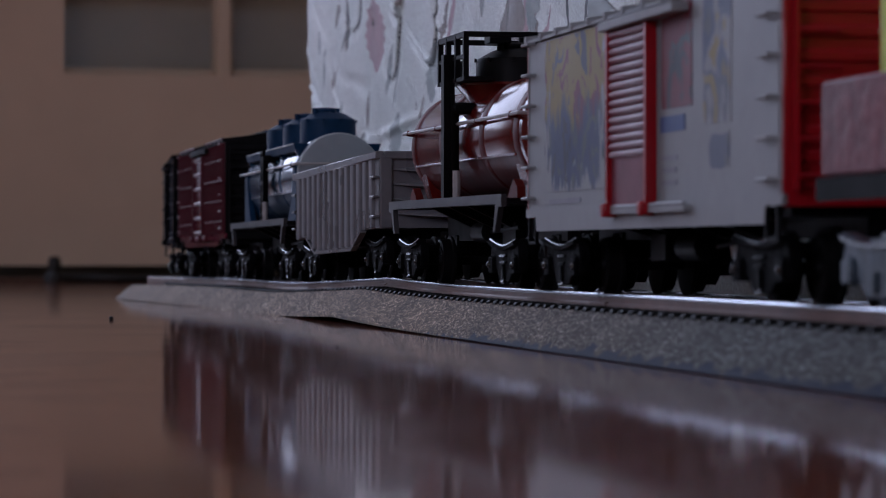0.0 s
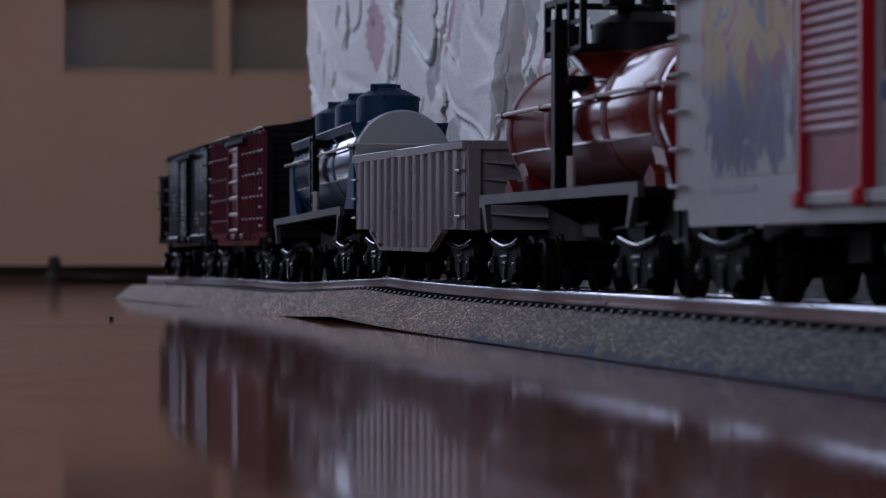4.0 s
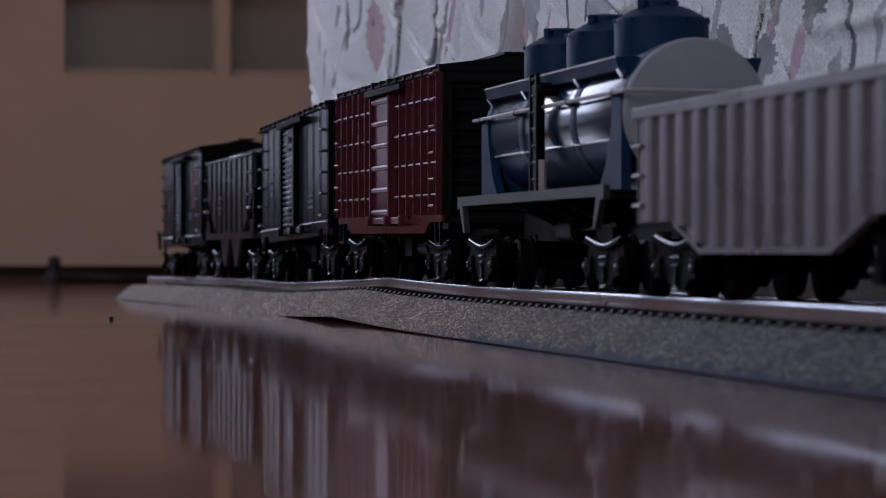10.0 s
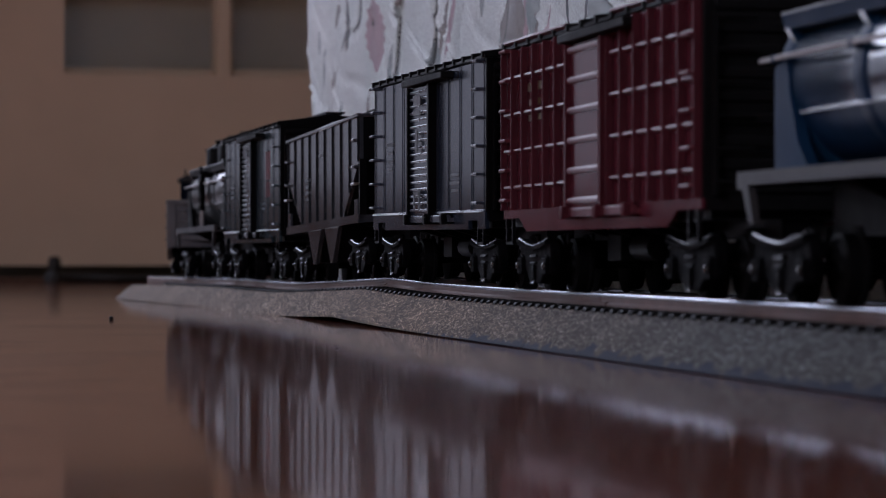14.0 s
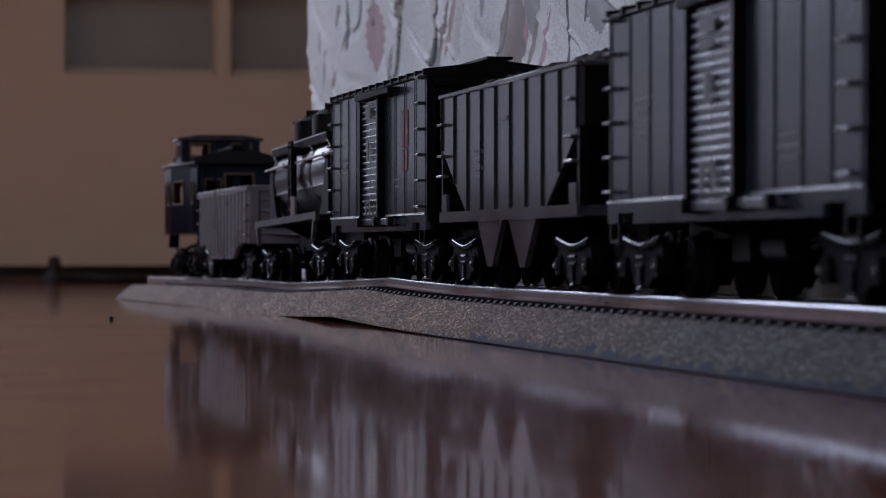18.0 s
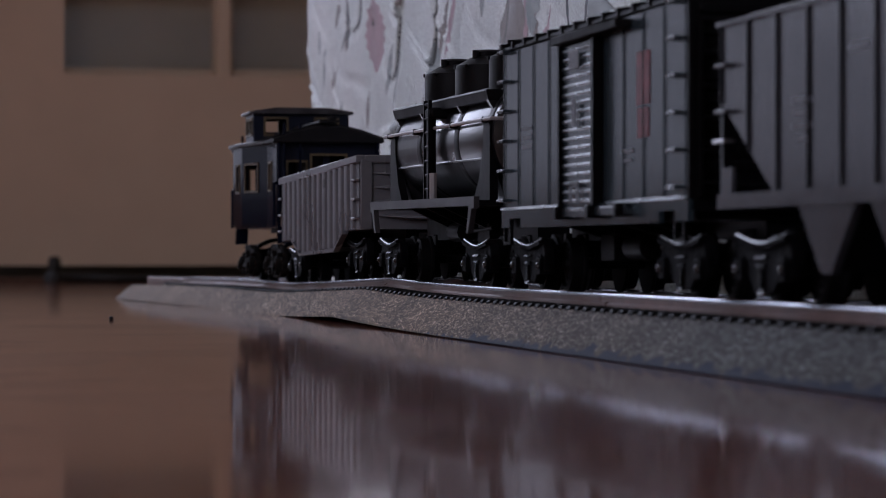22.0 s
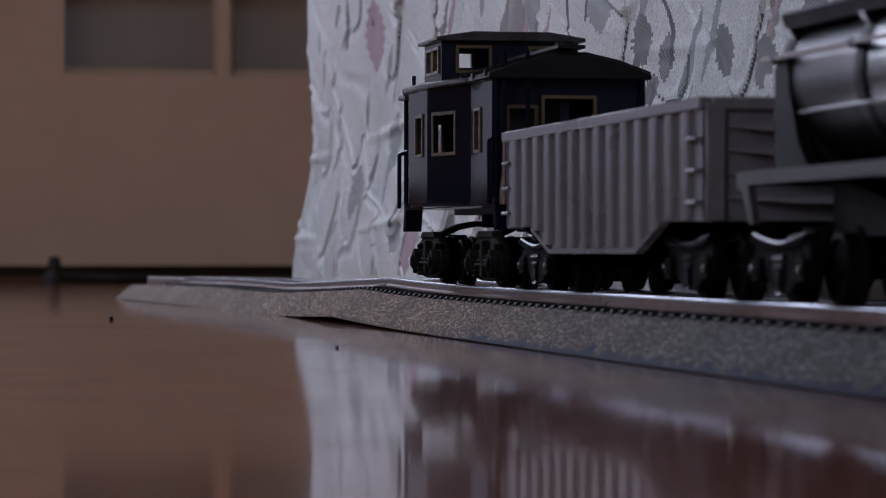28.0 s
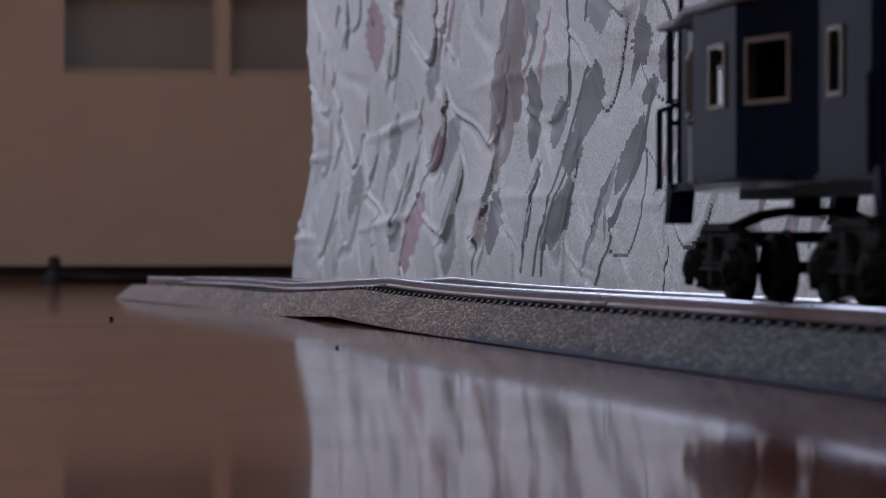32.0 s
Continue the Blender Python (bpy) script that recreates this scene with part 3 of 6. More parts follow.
# ---- the bed with its quilted spread; woven plants: place, height of foot, length, width, lean ----
LEAVES = ((0.8085, 0.0441, 0.0277, 0.021, 0.0071), (0.7781, 0.0467, 0.0145, 0.0208, 0.0), (0.7468, 0.0467, 0.0216, 0.0271, -0.0101), (0.7529, 0.0387, 0.0121, 0.0245, 0.0018),
          (0.7666, 0.0185, 0.0189, 0.0253, -0.0167), (0.6893, 0.0634, 0.0137, 0.0217, 0.0031), (0.6683, 0.0584, 0.0115, 0.0137, -0.0039), (0.6822, 0.0536, 0.0073, 0.0132, -0.004),
          (0.6977, 0.0323, 0.0195, 0.019, -0.0145), (0.8527, 0.0177, 0.0201, 0.0217, -0.0039), (0.6142, 0.056, 0.0127, 0.0166, 0.0042), (0.5826, 0.0518, 0.0119, 0.0169, 0.0019),
          (0.5504, 0.0612, 0.011, 0.0152, -0.0017), (0.5751, 0.0143, 0.0093, 0.0147, -0.0018))
FLOWERS = ((1.0965, 0.0884, 0.0285, 0.0402, 0.0063), (0.9742, 0.0464, 0.0142, 0.024, -0.003), (1.0052, 0.0107, 0.0301, 0.0319, -0.0208), (0.5679, 0.0189, 0.007, 0.0144, 0.0073))
PALE = ((0.9864, 0.0709, 0.0219, 0.0267, -0.0051), (0.9517, 0.0448, 0.0202, 0.0268, -0.0095), (0.9284, 0.0112, 0.0209, 0.0274, -0.009), (1.0636, 0.0489, 0.0225, 0.0237, -0.0094),
        (1.1396, 0.0332, 0.022, 0.0244, -0.0081), (1.0291, 0.0196, 0.0121, 0.0245, 0.0), (0.8191, 0.081, 0.0159, 0.0215, -0.0036), (0.732, 0.0746, 0.0136, 0.0232, 0.0058))
STEMS = ((0.789, 0.0114, 0.0568, -0.043), (0.778, 0.0115, 0.0373, -0.034), (0.715, 0.0099, 0.0379, -0.032), (0.768, 0.0574, 0.0339, 0.003), (0.881, 0.0116, 0.0265, -0.022),
         (0.701, 0.0233, 0.0364, -0.023), (0.808, 0.0129, 0.0285, -0.014), (1.018, 0.0116, 0.0587, -0.062), (0.663, 0.0616, 0.0197, 0.012))
BRANCHES = ((0.8605, 0.0377, 0.0652, 0.0474, -0.0155),)

BED_X, BED_Y0, BED_Y1 = 0.192, -1.2, 1.262


ROW, ARCH, TALL = 0.030, 0.072, 0.027


def arch(y, z, k):
    """Height of the k-th quilted line over the place y, its slope across, both with pointed tops and round bottoms."""
    u = (y - 0.8 * z + 0.022 * math.sin(y * 13 + k * 2.1) + 0.008 * math.sin(y * 47 + z * 60) + 0.5 * ARCH * (k % 2) + 0.013 * math.sin(k * 5.3)) / ARCH
    q = abs(math.sin(math.pi * u))
    return ROW * k - 0.008 + TALL * (1 - q ** 0.9) + 0.004 * math.sin(y * 11 + k * 3.0), math.pi * TALL * math.cos(math.pi * u) / ARCH


def puff(y, z):
    """How far the quilting stands out at a place on the spread, in metres."""
    h = 0.0
    full = max(0.1, 0.8 + 1.7 * noise.noise(Vector((y * 11, z * 17, 4.0))))
    base = int(z / ROW)
    near = 1.0
    for k in (base - 1, base, base + 1):
        za, sl = arch(y, z, k)
        off = (z - za) / math.sqrt(1 + (sl / 0.19) ** 2 * 0.036)
        h += full * 0.0010 * math.exp(-(off / (0.0013 if off > 0 else 0.0009)) ** 2)
        h -= full * 0.0004 * math.exp(-((off + 0.0034) / 0.0020) ** 2)
        near = min(near, abs(off))
    h += 0.0007 * min(1.0, near / 0.006)
    # slack creases lying along the rows, and drawn-up ridges hanging from them
    crease = z - 0.031 - 0.004 * math.sin(y * 9) if z < 0.046 else z - 0.066 - 0.005 * math.sin(y * 8 + 1)
    h += 0.0012 * math.exp(-(crease / 0.0017) ** 2) * max(0.0, min(1.0, 0.4 + 1.8 * noise.noise(Vector((y * 9, 2.0, 5.0)))))
    v = (y - 1.3 * z) / 0.041 + 0.8 * noise.noise(Vector((y * 8, z * 12, 3.0)))
    fv = v - math.floor(v) - 0.5
    h += 0.0011 * math.exp(-(fv / 0.05) ** 2) * max(0.0, 0.3 + 1.9 * noise.noise(Vector((y * 14, z * 26, 9.0))))
    h += 0.0007 * noise.noise(Vector((y * 30, z * 50, 0.0)))
    h += 0.0022 * noise.noise(Vector((y * 5, z * 5, 7.0)))
    return h


def spread_x(y, z):
    q = max(0.0, min(1.0, (z - 0.015) / 0.05))
    lean = -0.006 * (1 - q * q * (3 - 2 * q))
    return BED_X + lean - puff(y, z) - 0.006 * math.sin(y * 4.1)


def spread_point(y, z):
    """Round the far corner the cloth turns away."""
    x = spread_x(y, z)
    bulge = 0.010 * math.cos(min(1.0, z / 0.13) * 2 * math.pi) - 0.004
    return x, y + (bulge if y > BED_Y1 - 0.02 else bulge * max(0.0, 1 - (BED_Y1 - y) / 0.2))


def build_bed():
    bed = thing("bed", "bed draped to the floor with a pale quilted floral spread", "bed")
    sh = Shape()
    ys = [BED_Y0 + 0.02 * i for i in range(60)]
    y = ys[-1] + 0.02
    while y < 0.46:
        ys.append(y)
        y += 0.006
    while y < BED_Y1:
        ys.append(y)
        y += 0.0006
    ys.append(BED_Y1)
    zs = [-0.001 + 0.0009 * i for i in range(164)] + [0.16, 0.2, 0.26, 0.33, 0.40, 0.44]
    for y in ys:
        for z in zs:
            px, py = spread_point(y, z)
            if z > 0.4:
                px += 0.012
            sh.v.append((px, py, z + floor_z(y)))
        sh.v.append((BED_X + 0.06, y, 0.462))
        sh.v.append((BED_X + 0.9, y, 0.466))
    k = len(zs) + 2
    n = len(ys)
    # the far end of the cloth, turned round the corner
    for i in range(1, 9):
        a = i / 8
        for z in zs:
            px, py = spread_point(BED_Y1, z)
            r = 0.012
            sh.v.append((px + r * (1 - math.cos(min(1, a * 2) * 1.57)) + max(0, a - 0.5) * 1.6, py + r * math.sin(min(1, a * 2) * 1.57), z + floor_z(BED_Y1)))
        sh.v.append((BED_X + 0.06 + a * 0.8, BED_Y1, 0.462))
        sh.v.append((BED_X + 0.9, BED_Y1, 0.466))
    for i in range(n + 7):
        for j in range(k - 1):
            sh.f.append((i * k + j, (i + 1) * k + j, (i + 1) * k + j + 1, i * k + j + 1))
    me = sh.mesh("bedspread", M["fabric"], unit=1.0)
    for p in me.polygons:
        p.use_smooth = True
    weave(me, ys, zs, k)
    put("bedspread", me, bed, label="pale blue-grey quilted spread woven with leaves")
    part("mattress", Shape().box((BED_X + 0.05) * 1000, 1650, BED_Y0 * 1000 + 20, BED_Y1 * 1000 - 30, 250, 455), M["mattress"], bed, bevel=30)
    part("bed_frame", Shape().box((BED_X + 0.06) * 1000, 1640, BED_Y0 * 1000 + 40, BED_Y1 * 1000 - 50, 150, 249), M["bedwood"], bed, bevel=4)
    for x in (320, 1560):
        for y in (BED_Y0 * 1000 + 120, BED_Y1 * 1000 - 130):
            part("leg", Shape().box(x - 30, x + 30, y - 30, y + 30, floor_z(y * 0.001) * 1000 + 0.2, 150), M["bedwood"], bed, bevel=4)


def weave(me, ys, zs, k):
    """Gives the cells of the cloth that lie in a woven plant its thread colour."""
    yc = np.array([(a + b) / 2 for a, b in zip(ys, ys[1:])])[:, None]
    zc = np.array([(a + b) / 2 for a, b in zip(zs, zs[1:])])[None, :]
    mark = np.zeros((len(ys) - 1, len(zs) - 1), int)

    def leaf(y, z, long, wide, lean, slot):
        t = (zc - z) / long
        w = wide * np.clip(np.sin(np.pi * np.clip(t, 0, 1)), 0, 1) ** 0.7 * (1 + 0.10 * np.sin(t * 40 + y * 90))
        mark[(t > 0) & (t < 1) & (np.abs(yc - y - lean * t) < w / 2)] = slot

    # slim strokes of colour scattered through the ground of the cloth
    rnd = random.Random(11)
    for i in range(110):
        y, z = rnd.uniform(0.5, 1.24), rnd.uniform(0.008, 0.115)
        leaf(y, z, rnd.uniform(0.010, 0.026), rnd.uniform(0.004, 0.009), rnd.uniform(-0.022, -0.002), rnd.choice((4, 4, 4, 5, 2, 3)))
    for slot, group in ((4, PALE), (3, FLOWERS), (2, BRANCHES), (1, LEAVES)):
        for q in group:
            leaf(*q, slot)
    for i, (y, z, rise, lean) in enumerate(STEMS):
        t = (zc - z) / rise
        mark[(t > 0) & (t < 1) & (np.abs(yc - y - lean * t - 0.008 * math.sin(i * 2.1) * np.sin(np.pi * t)) < 0.0016)] = 5
    # the quilting thread, a dark broken line just under each quilted line
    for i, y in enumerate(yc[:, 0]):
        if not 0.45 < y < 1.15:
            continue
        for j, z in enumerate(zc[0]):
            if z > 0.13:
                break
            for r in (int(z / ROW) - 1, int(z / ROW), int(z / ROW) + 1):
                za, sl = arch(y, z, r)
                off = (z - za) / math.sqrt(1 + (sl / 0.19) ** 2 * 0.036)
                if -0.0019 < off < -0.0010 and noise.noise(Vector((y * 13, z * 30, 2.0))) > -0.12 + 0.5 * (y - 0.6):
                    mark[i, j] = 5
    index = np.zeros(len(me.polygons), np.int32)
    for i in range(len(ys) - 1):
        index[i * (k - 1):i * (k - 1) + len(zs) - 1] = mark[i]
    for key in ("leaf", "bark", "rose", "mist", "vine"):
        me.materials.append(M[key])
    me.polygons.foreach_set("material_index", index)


build_bed()


# ---- the track ----
def build_track():
    joints = [-1.7506 + 0.2286 * i for i in range(13)] + [CURVE_Y]
    arc = RADIUS * math.pi / 6
    joints += [CURVE_Y + arc * i for i in (1, 2, 3)] + [CURVE_Y + arc * 3 + 0.2286 * i for i in (1, 2, 3, 4)]
    bed = [(-0.0245, 0.0002), (-0.0242, 0.0010), (-0.0172, 0.0070), (-0.0158, 0.0075), (0.0158, 0.0075), (0.0172, 0.0070), (0.0242, 0.0010), (0.0245, 0.0002)]
    tie_mesh = Shape().prism([(-16.5, -0.6), (16.5, -0.6), (16.5, 0.45), (16.1, 0.85), (-16.1, 0.85), (-16.5, 0.45)], -1.3, 1.3, "y").mesh("tie", M["tie"])
    for a, b in zip(joints, joints[1:]):
        shown = 0.30 < b and a < 1.9
        sec = thing("track_section", "grey plastic roadbed track section with black ties and metal rails", "model track", "track sections on the floor")
        step = 0.008 if shown else 0.03
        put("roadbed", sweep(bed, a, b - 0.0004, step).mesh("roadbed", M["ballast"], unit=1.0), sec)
        for side in (-1, 1):
            c = side * 0.0088
            web = [(c - 0.0010, 0.0080), (c - 0.0010, 0.0084), (c - 0.0005, 0.0088), (c - 0.0005, 0.0099), (c + 0.0005, 0.0099), (c + 0.0005, 0.0088), (c + 0.0010, 0.0084), (c + 0.0010, 0.0080)]
            head = [(c - 0.0006, 0.0097), (c - 0.0008, 0.00992), (c - 0.0008, 0.01022), (c - 0.0007, 0.01042), (c - 0.00045, 0.0105), (c + 0.0005, 0.0105), (c + 0.0007, 0.0103), (c + 0.0006, 0.0097)]
            rail = put("rail", sweep(web, a, b - 0.0005, step).mesh("rail", M["railweb"], unit=1.0), sec)
            put("rail_head", sweep(head, a, b - 0.0005, step).mesh("rail_head", M["railhead"], unit=1.0), rail)
            joiner = [(c - 0.0012, 0.0081), (c - 0.0012, 0.0086), (c - 0.0006, 0.0090), (c + 0.0006, 0.0090), (c + 0.0012, 0.0086), (c + 0.0012, 0.0081)]
            put("rail_joiner", sweep(joiner, b - 0.006, b + 0.005, 0.004).mesh("rail_joiner", M["railweb"], unit=1.0), sec)
        if b > 0.28:
            n = max(1, round((b - a) / 0.0064))
            for i in range(n):
                s = a + (b - a) * (i + 0.5) / n
                p, h = path(s)
                tie = new("tie", tie_mesh)
                tie.parent = sec
                tie.location = (p.x, p.y, p.z + 0.0072)
                tie.rotation_euler = (0, 0, -h)

    # a short straight stub of roadbed runs on where the curve leaves it
    stub = thing("roadbed_stub", "short pale plastic roadbed stub at the curve", "model track")
    sh = Shape()
    low = [(p * 1000, max(0.3, q * 1000 - 0.8)) for p, q in bed]
    n, k = 10, len(bed)
    for i in range(n + 1):
        y = CURVE_Y + 0.001 + (1.388 - CURVE_Y) * i / n
        sh.v += [(TRACK_X * 1000 + p, y * 1000, q + floor_z(y) * 1000) for p, q in low]
    for i in range(n):
        for j in range(k):
            j2 = (j + 1) % k
            sh.f.append((i * k + j, i * k + j2, (i + 1) * k + j2, (i + 1) * k + j))
    sh.f.append(tuple(range(k)))
    sh.f.append(tuple(n * k + j for j in reversed(range(k))))
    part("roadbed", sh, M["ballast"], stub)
    y0, y1 = CURVE_Y * 1000 + 1, 1386
    for side in (-1, 1):
        x, za, zb = TRACK_X * 1000 + side * 8.8, floor_z(y0 * 0.001) * 1000, floor_z(y1 * 0.001) * 1000
        rail = Shape()
        for q, z in ((-0.5, 6.8), (0.5, 6.8), (0.7, 9.9), (0.3, 10.4), (-0.3, 10.4), (-0.7, 9.9)):
            rail.v.append((x + q, y0, z + za))
        for q, z in ((-0.5, 6.8), (0.5, 6.8), (0.7, 9.9), (0.3, 10.4), (-0.3, 10.4), (-0.7, 9.9)):
            rail.v.append((x + q, y1, z + zb))
        rail.f += [(i, (i + 1) % 6, 6 + (i + 1) % 6, 6 + i) for i in range(6)] + [(5, 4, 3, 2, 1, 0), (6, 7, 8, 9, 10, 11)]
        part("rail", rail, M["railweb"], stub)


build_track()


M["truck_body"] = mat("black_truck_plastic", (0.004, 0.004, 0.005), 0.65, vary=0.4, scale=500, bump=0.8, spec=0.03)


# ---- rolling stock; each stands on the rails, its length along y, its front towards -y ----
def truck_meshes():
    frame_pts = [(-13.0, 4.0), (-13.2, 7.4), (-12.2, 9.6), (-6.0, 8.4), (-3.0, 9.4), (3.0, 9.4), (6.0, 8.4), (12.2, 9.6), (13.2, 7.4), (13.0, 4.0),
                 (11.0, 3.2), (8.2, 4.2), (4.0, 1.4), (-4.0, 1.4), (-8.2, 4.2), (-11.0, 3.2)]
    side = Shape().prism(frame_pts, -1.1, 1.1, "x")
    for y in (-10.4, 10.4):
        side.box(-1.9, 0.5, y - 1.9, y + 1.9, 3.2, 6.6)
        side.prism([(y - 1.9, 6.6), (y + 1.9, 6.6), (y, 7.4)], -1.7, 0.4, "x")
    side_mesh = side.mesh("sideframe", M["truck_body"], 0.25)
    # the swept top member of the sideframe, its upper edge tilted outwards, and the stacked spring plates
    cap = Shape()
    n = 12
    for i in range(n + 1):
        y = -12.2 + 24.4 * i / n
        z = 8.6 + 1.15 * abs(y / 12.2) ** 1.7
        t = 0.28 + 0.32 * abs(y / 12.2)
        cap.v += [(-1.3, y, z + t), (-2.1, y, z + t * 0.25), (-1.9, y, z - 0.5), (0.4, y, z - 0.5), (0.4, y, z + t)]
    for i in range(n):
        a, b = i * 5, i * 5 + 5
        for k in range(5):
            m = (k + 1) % 5
            cap.f.append((a + k, a + m, b + m, b + k))
    cap.f += [(0, 1, 2, 3, 4), tuple(n * 5 + k for k in (4, 3, 2, 1, 0))]
    cap_mesh = cap.mesh("bolster_cap", M["truck_body"], smooth=False)
    # a glossy bead added along the top member's upper edge for thin glints
    bead, ring = Shape(), 6
    for i in range(n + 1):
        y = -12.2 + 24.4 * i / n
        q = abs(y / 12.2)
        for k in range(ring):
            t = 2 * math.pi * k / ring
            bead.v.append((-1.2 + 0.3 * math.cos(t), y, 8.88 + 1.15 * q ** 1.7 + 0.32 * q + 0.3 * math.sin(t)))
    for i in range(n):
        for k in range(ring):
            m = (k + 1) % ring
            bead.f.append((i * ring + k, i * ring + m, (i + 1) * ring + m, (i + 1) * ring + k))
    bead.f += [tuple(range(ring)), tuple(n * ring + k for k in range(ring))]
    bead_mesh = bead.mesh("glint_bead", M["truck"])
    plates = []
    for z0, z1, w in ((6.7, 7.2, 2.4), (5.4, 5.8, 2.0), (1.4, 1.9, 1.2)):
        plates.append(Shape().prism([(0.2, z0), (-1.7, z0), (-1.2, z1), (0.2, z1)], -w, w, "y").mesh("spring_plate", M["truck"], smooth=False))
    coil = []
    for i in range(6):
        coil += [(0.55, 2.1 + i * 0.5), (0.95, 2.35 + i * 0.5)]
    spring_mesh = Shape().lathe(coil + [(0.55, 5.1)], 10, "z", (-0.7, 0, 0)).mesh("spring", M["truck"])
    lid_mesh = Shape().lathe([(0.2, -2.3), (0.6, -2.1), (0.8, -1.8), (0.8, -1.4)], 8, "x").mesh("journal_lid", M["truck"])
    wheel = Shape()
    for sx in (-1, 1):
        prof = [(1.4, 6.2), (4.6, 6.4), (5.9, 6.6), (5.9, 7.2), (5.35, 7.5), (5.15, 9.6), (4.5, 9.9), (4.2, 9.2), (1.6, 9.3), (1.2, 9.9)]
        wheel.lathe([(r, sx * h) for r, h in prof], 20, "x")
    wheel.rod((-12.5, 0, 0), (12.5, 0, 0), 0.95)
    # small holes round the plate make the turning show
    for i in range(4):
        t = math.pi / 2 * i
        wheel.rod((-9.5, 2.9 * math.cos(t), 2.9 * math.sin(t)), (-9.15, 2.9 * math.cos(t), 2.9 * math.sin(t)), 0.55, 6)
    wheel_mesh = wheel.mesh("wheelset", M["wheel"])
    bol = Shape().box(-12.4, 12.4, -2.4, 2.4, 6.6, 9.2).box(-4, 4, -4, 4, 8.6, 11.4)
    extras = [("spring_plate", me, 0, 0) for me in plates] + [("glint_bead", bead_mesh, 0, 0), ("journal_lid", lid_mesh, -11.2, 5.0), ("journal_lid", lid_mesh, 11.2, 5.0)]
    return side_mesh, spring_mesh, wheel_mesh, bol.mesh("truck", M["black"], 0.3), cap_mesh, extras


TRUCK = truck_meshes()
WHEELS = []


def caboose_truck_meshes():
    """A leaf-spring truck: a rounded sideframe crusted with boxes, bolts and spring leaves."""
    side = Shape().prism([(-14.0, 3.6), (-14.4, 6.4), (-13.0, 9.4), (-8.0, 11.4), (8.0, 11.4), (13.0, 9.4), (14.4, 6.4), (14.0, 3.6), (9.0, 1.8), (5.0, 1.4), (-5.0, 1.4), (-9.0, 1.8)], -1.1, 1.1, "x")
    for y in (-10.4, 10.4):
        side.prism([(y - 2.6, 3.4), (y + 2.6, 3.4), (y + 2.4, 7.0), (y, 8.4), (y - 2.4, 7.0)], -3.0, 0.5, "x")
        side.lathe([(1.5, -3.6), (1.7, -3.2), (1.7, -2.9)], 8, "x", (0, y, 5.2))
        side.rod((-1.0, y - 3.4, 8.8), (-2.6, y - 3.4, 8.8), 0.8, 6).rod((-1.0, y + 3.4, 3.0), (-2.4, y + 3.4, 3.0), 0.8, 6)
    for i in range(4):
        w = 6.4 - 1.3 * i
        side.prism([(-w, 4.6 + 0.9 * i), (w, 4.6 + 0.9 * i), (w - 0.5, 5.3 + 0.9 * i), (-w + 0.5, 5.3 + 0.9 * i)], -2.6 + 0.2 * i, 0.4, "x")
    side.box(-2.4, 0.4, -1.3, 1.3, 2.4, 10.2)
    cap = Shape().prism([(-9.0, 10.8), (9.0, 10.8), (6.0, 12.2), (-6.0, 12.2)], -1.6, 0.6, "x")
    spring = Shape().lathe([(0.9, 2.0), (1.3, 2.5), (0.9, 3.0), (1.3, 3.5), (0.9, 4.0), (1.3, 4.5)], 8, "z", (-1.4, 6.0, 0))
    bol = Shape().rod((-12.4, 0, 10.0), (12.4, 0, 10.0), 0.9, 8)
    return (side.mesh("sideframe", M["truck_dusty"], 0.3), spring.mesh("spring", M["truck_dusty"]), TRUCK[2],
            bol.mesh("truck", M["black"]), cap.mesh("bolster_cap", M["truck_dusty"], 0.2), ())


def add_truck(car, y, kind=TRUCK):
    side_mesh, spring_mesh, wheel_mesh, bol, cap_mesh, extras = kind
    tr = put("truck", bol, car, (0, y, 0))
    a = put("sideframe", side_mesh, tr, (-13.6, 0, 0))
    b = put("sideframe", side_mesh, tr, (13.6, 0, 0), turn=(0, 0, 180))
    put("bolster_cap", cap_mesh, tr, (-13.7, 0, 0))
    put("bolster_cap", cap_mesh, tr, (13.7, 0, 0), turn=(0, 0, 180))
    put("spring", spring_mesh, tr, (-13.9, 0, 0))
    put("spring", spring_mesh, tr, (13.9, 0, 0), turn=(0, 0, 180))
    for name, me, dy, dz in extras:
        put(name, me, tr, (-13.8, dy, dz))
        put(name, me, tr, (13.8, dy, dz), turn=(0, 0, 180))
    for dy in (-10.4, 10.4):
        w = put("wheelset", wheel_mesh, tr, (0, dy, 5.25))
        WHEELS.append((w, dy))


M["truck_dusty"] = mat("dusty_black_truck", (0.004, 0.004, 0.004), 0.75, vary=0.5, scale=500, bump=0.8, spec=0.05, colour2=(0.022, 0.019, 0.017))
CABOOSE_TRUCK = caboose_truck_meshes()
COUPLER = Shape().box(-1.6, 1.6, -3, 12, 8.6, 10.6).prism([(-2.8, -8.0), (-0.5, -9.5), (2.6, -7.0), (3.0, -3.0), (-1.8, -2.5), (-1.4, -5.6)], 7.4, 11.6, "z").mesh("coupler", M["black"], 0.3)
RUNG = Shape().rod((-1.2, -2.7, 0), (-1.2, 2.7, 0), 0.33, 6).rod((0.3, -2.5, 0), (-1.3, -2.5, 0), 0.33, 6).rod((0.3, 2.5, 0), (-1.3, 2.5, 0), 0.33, 6)


def couplers(car, half):
    put("coupler", COUPLER, car, (0, -half + 1, 0))
    put("coupler", COUPLER, car, (0, half - 1, 0), turn=(0, 0, 180))


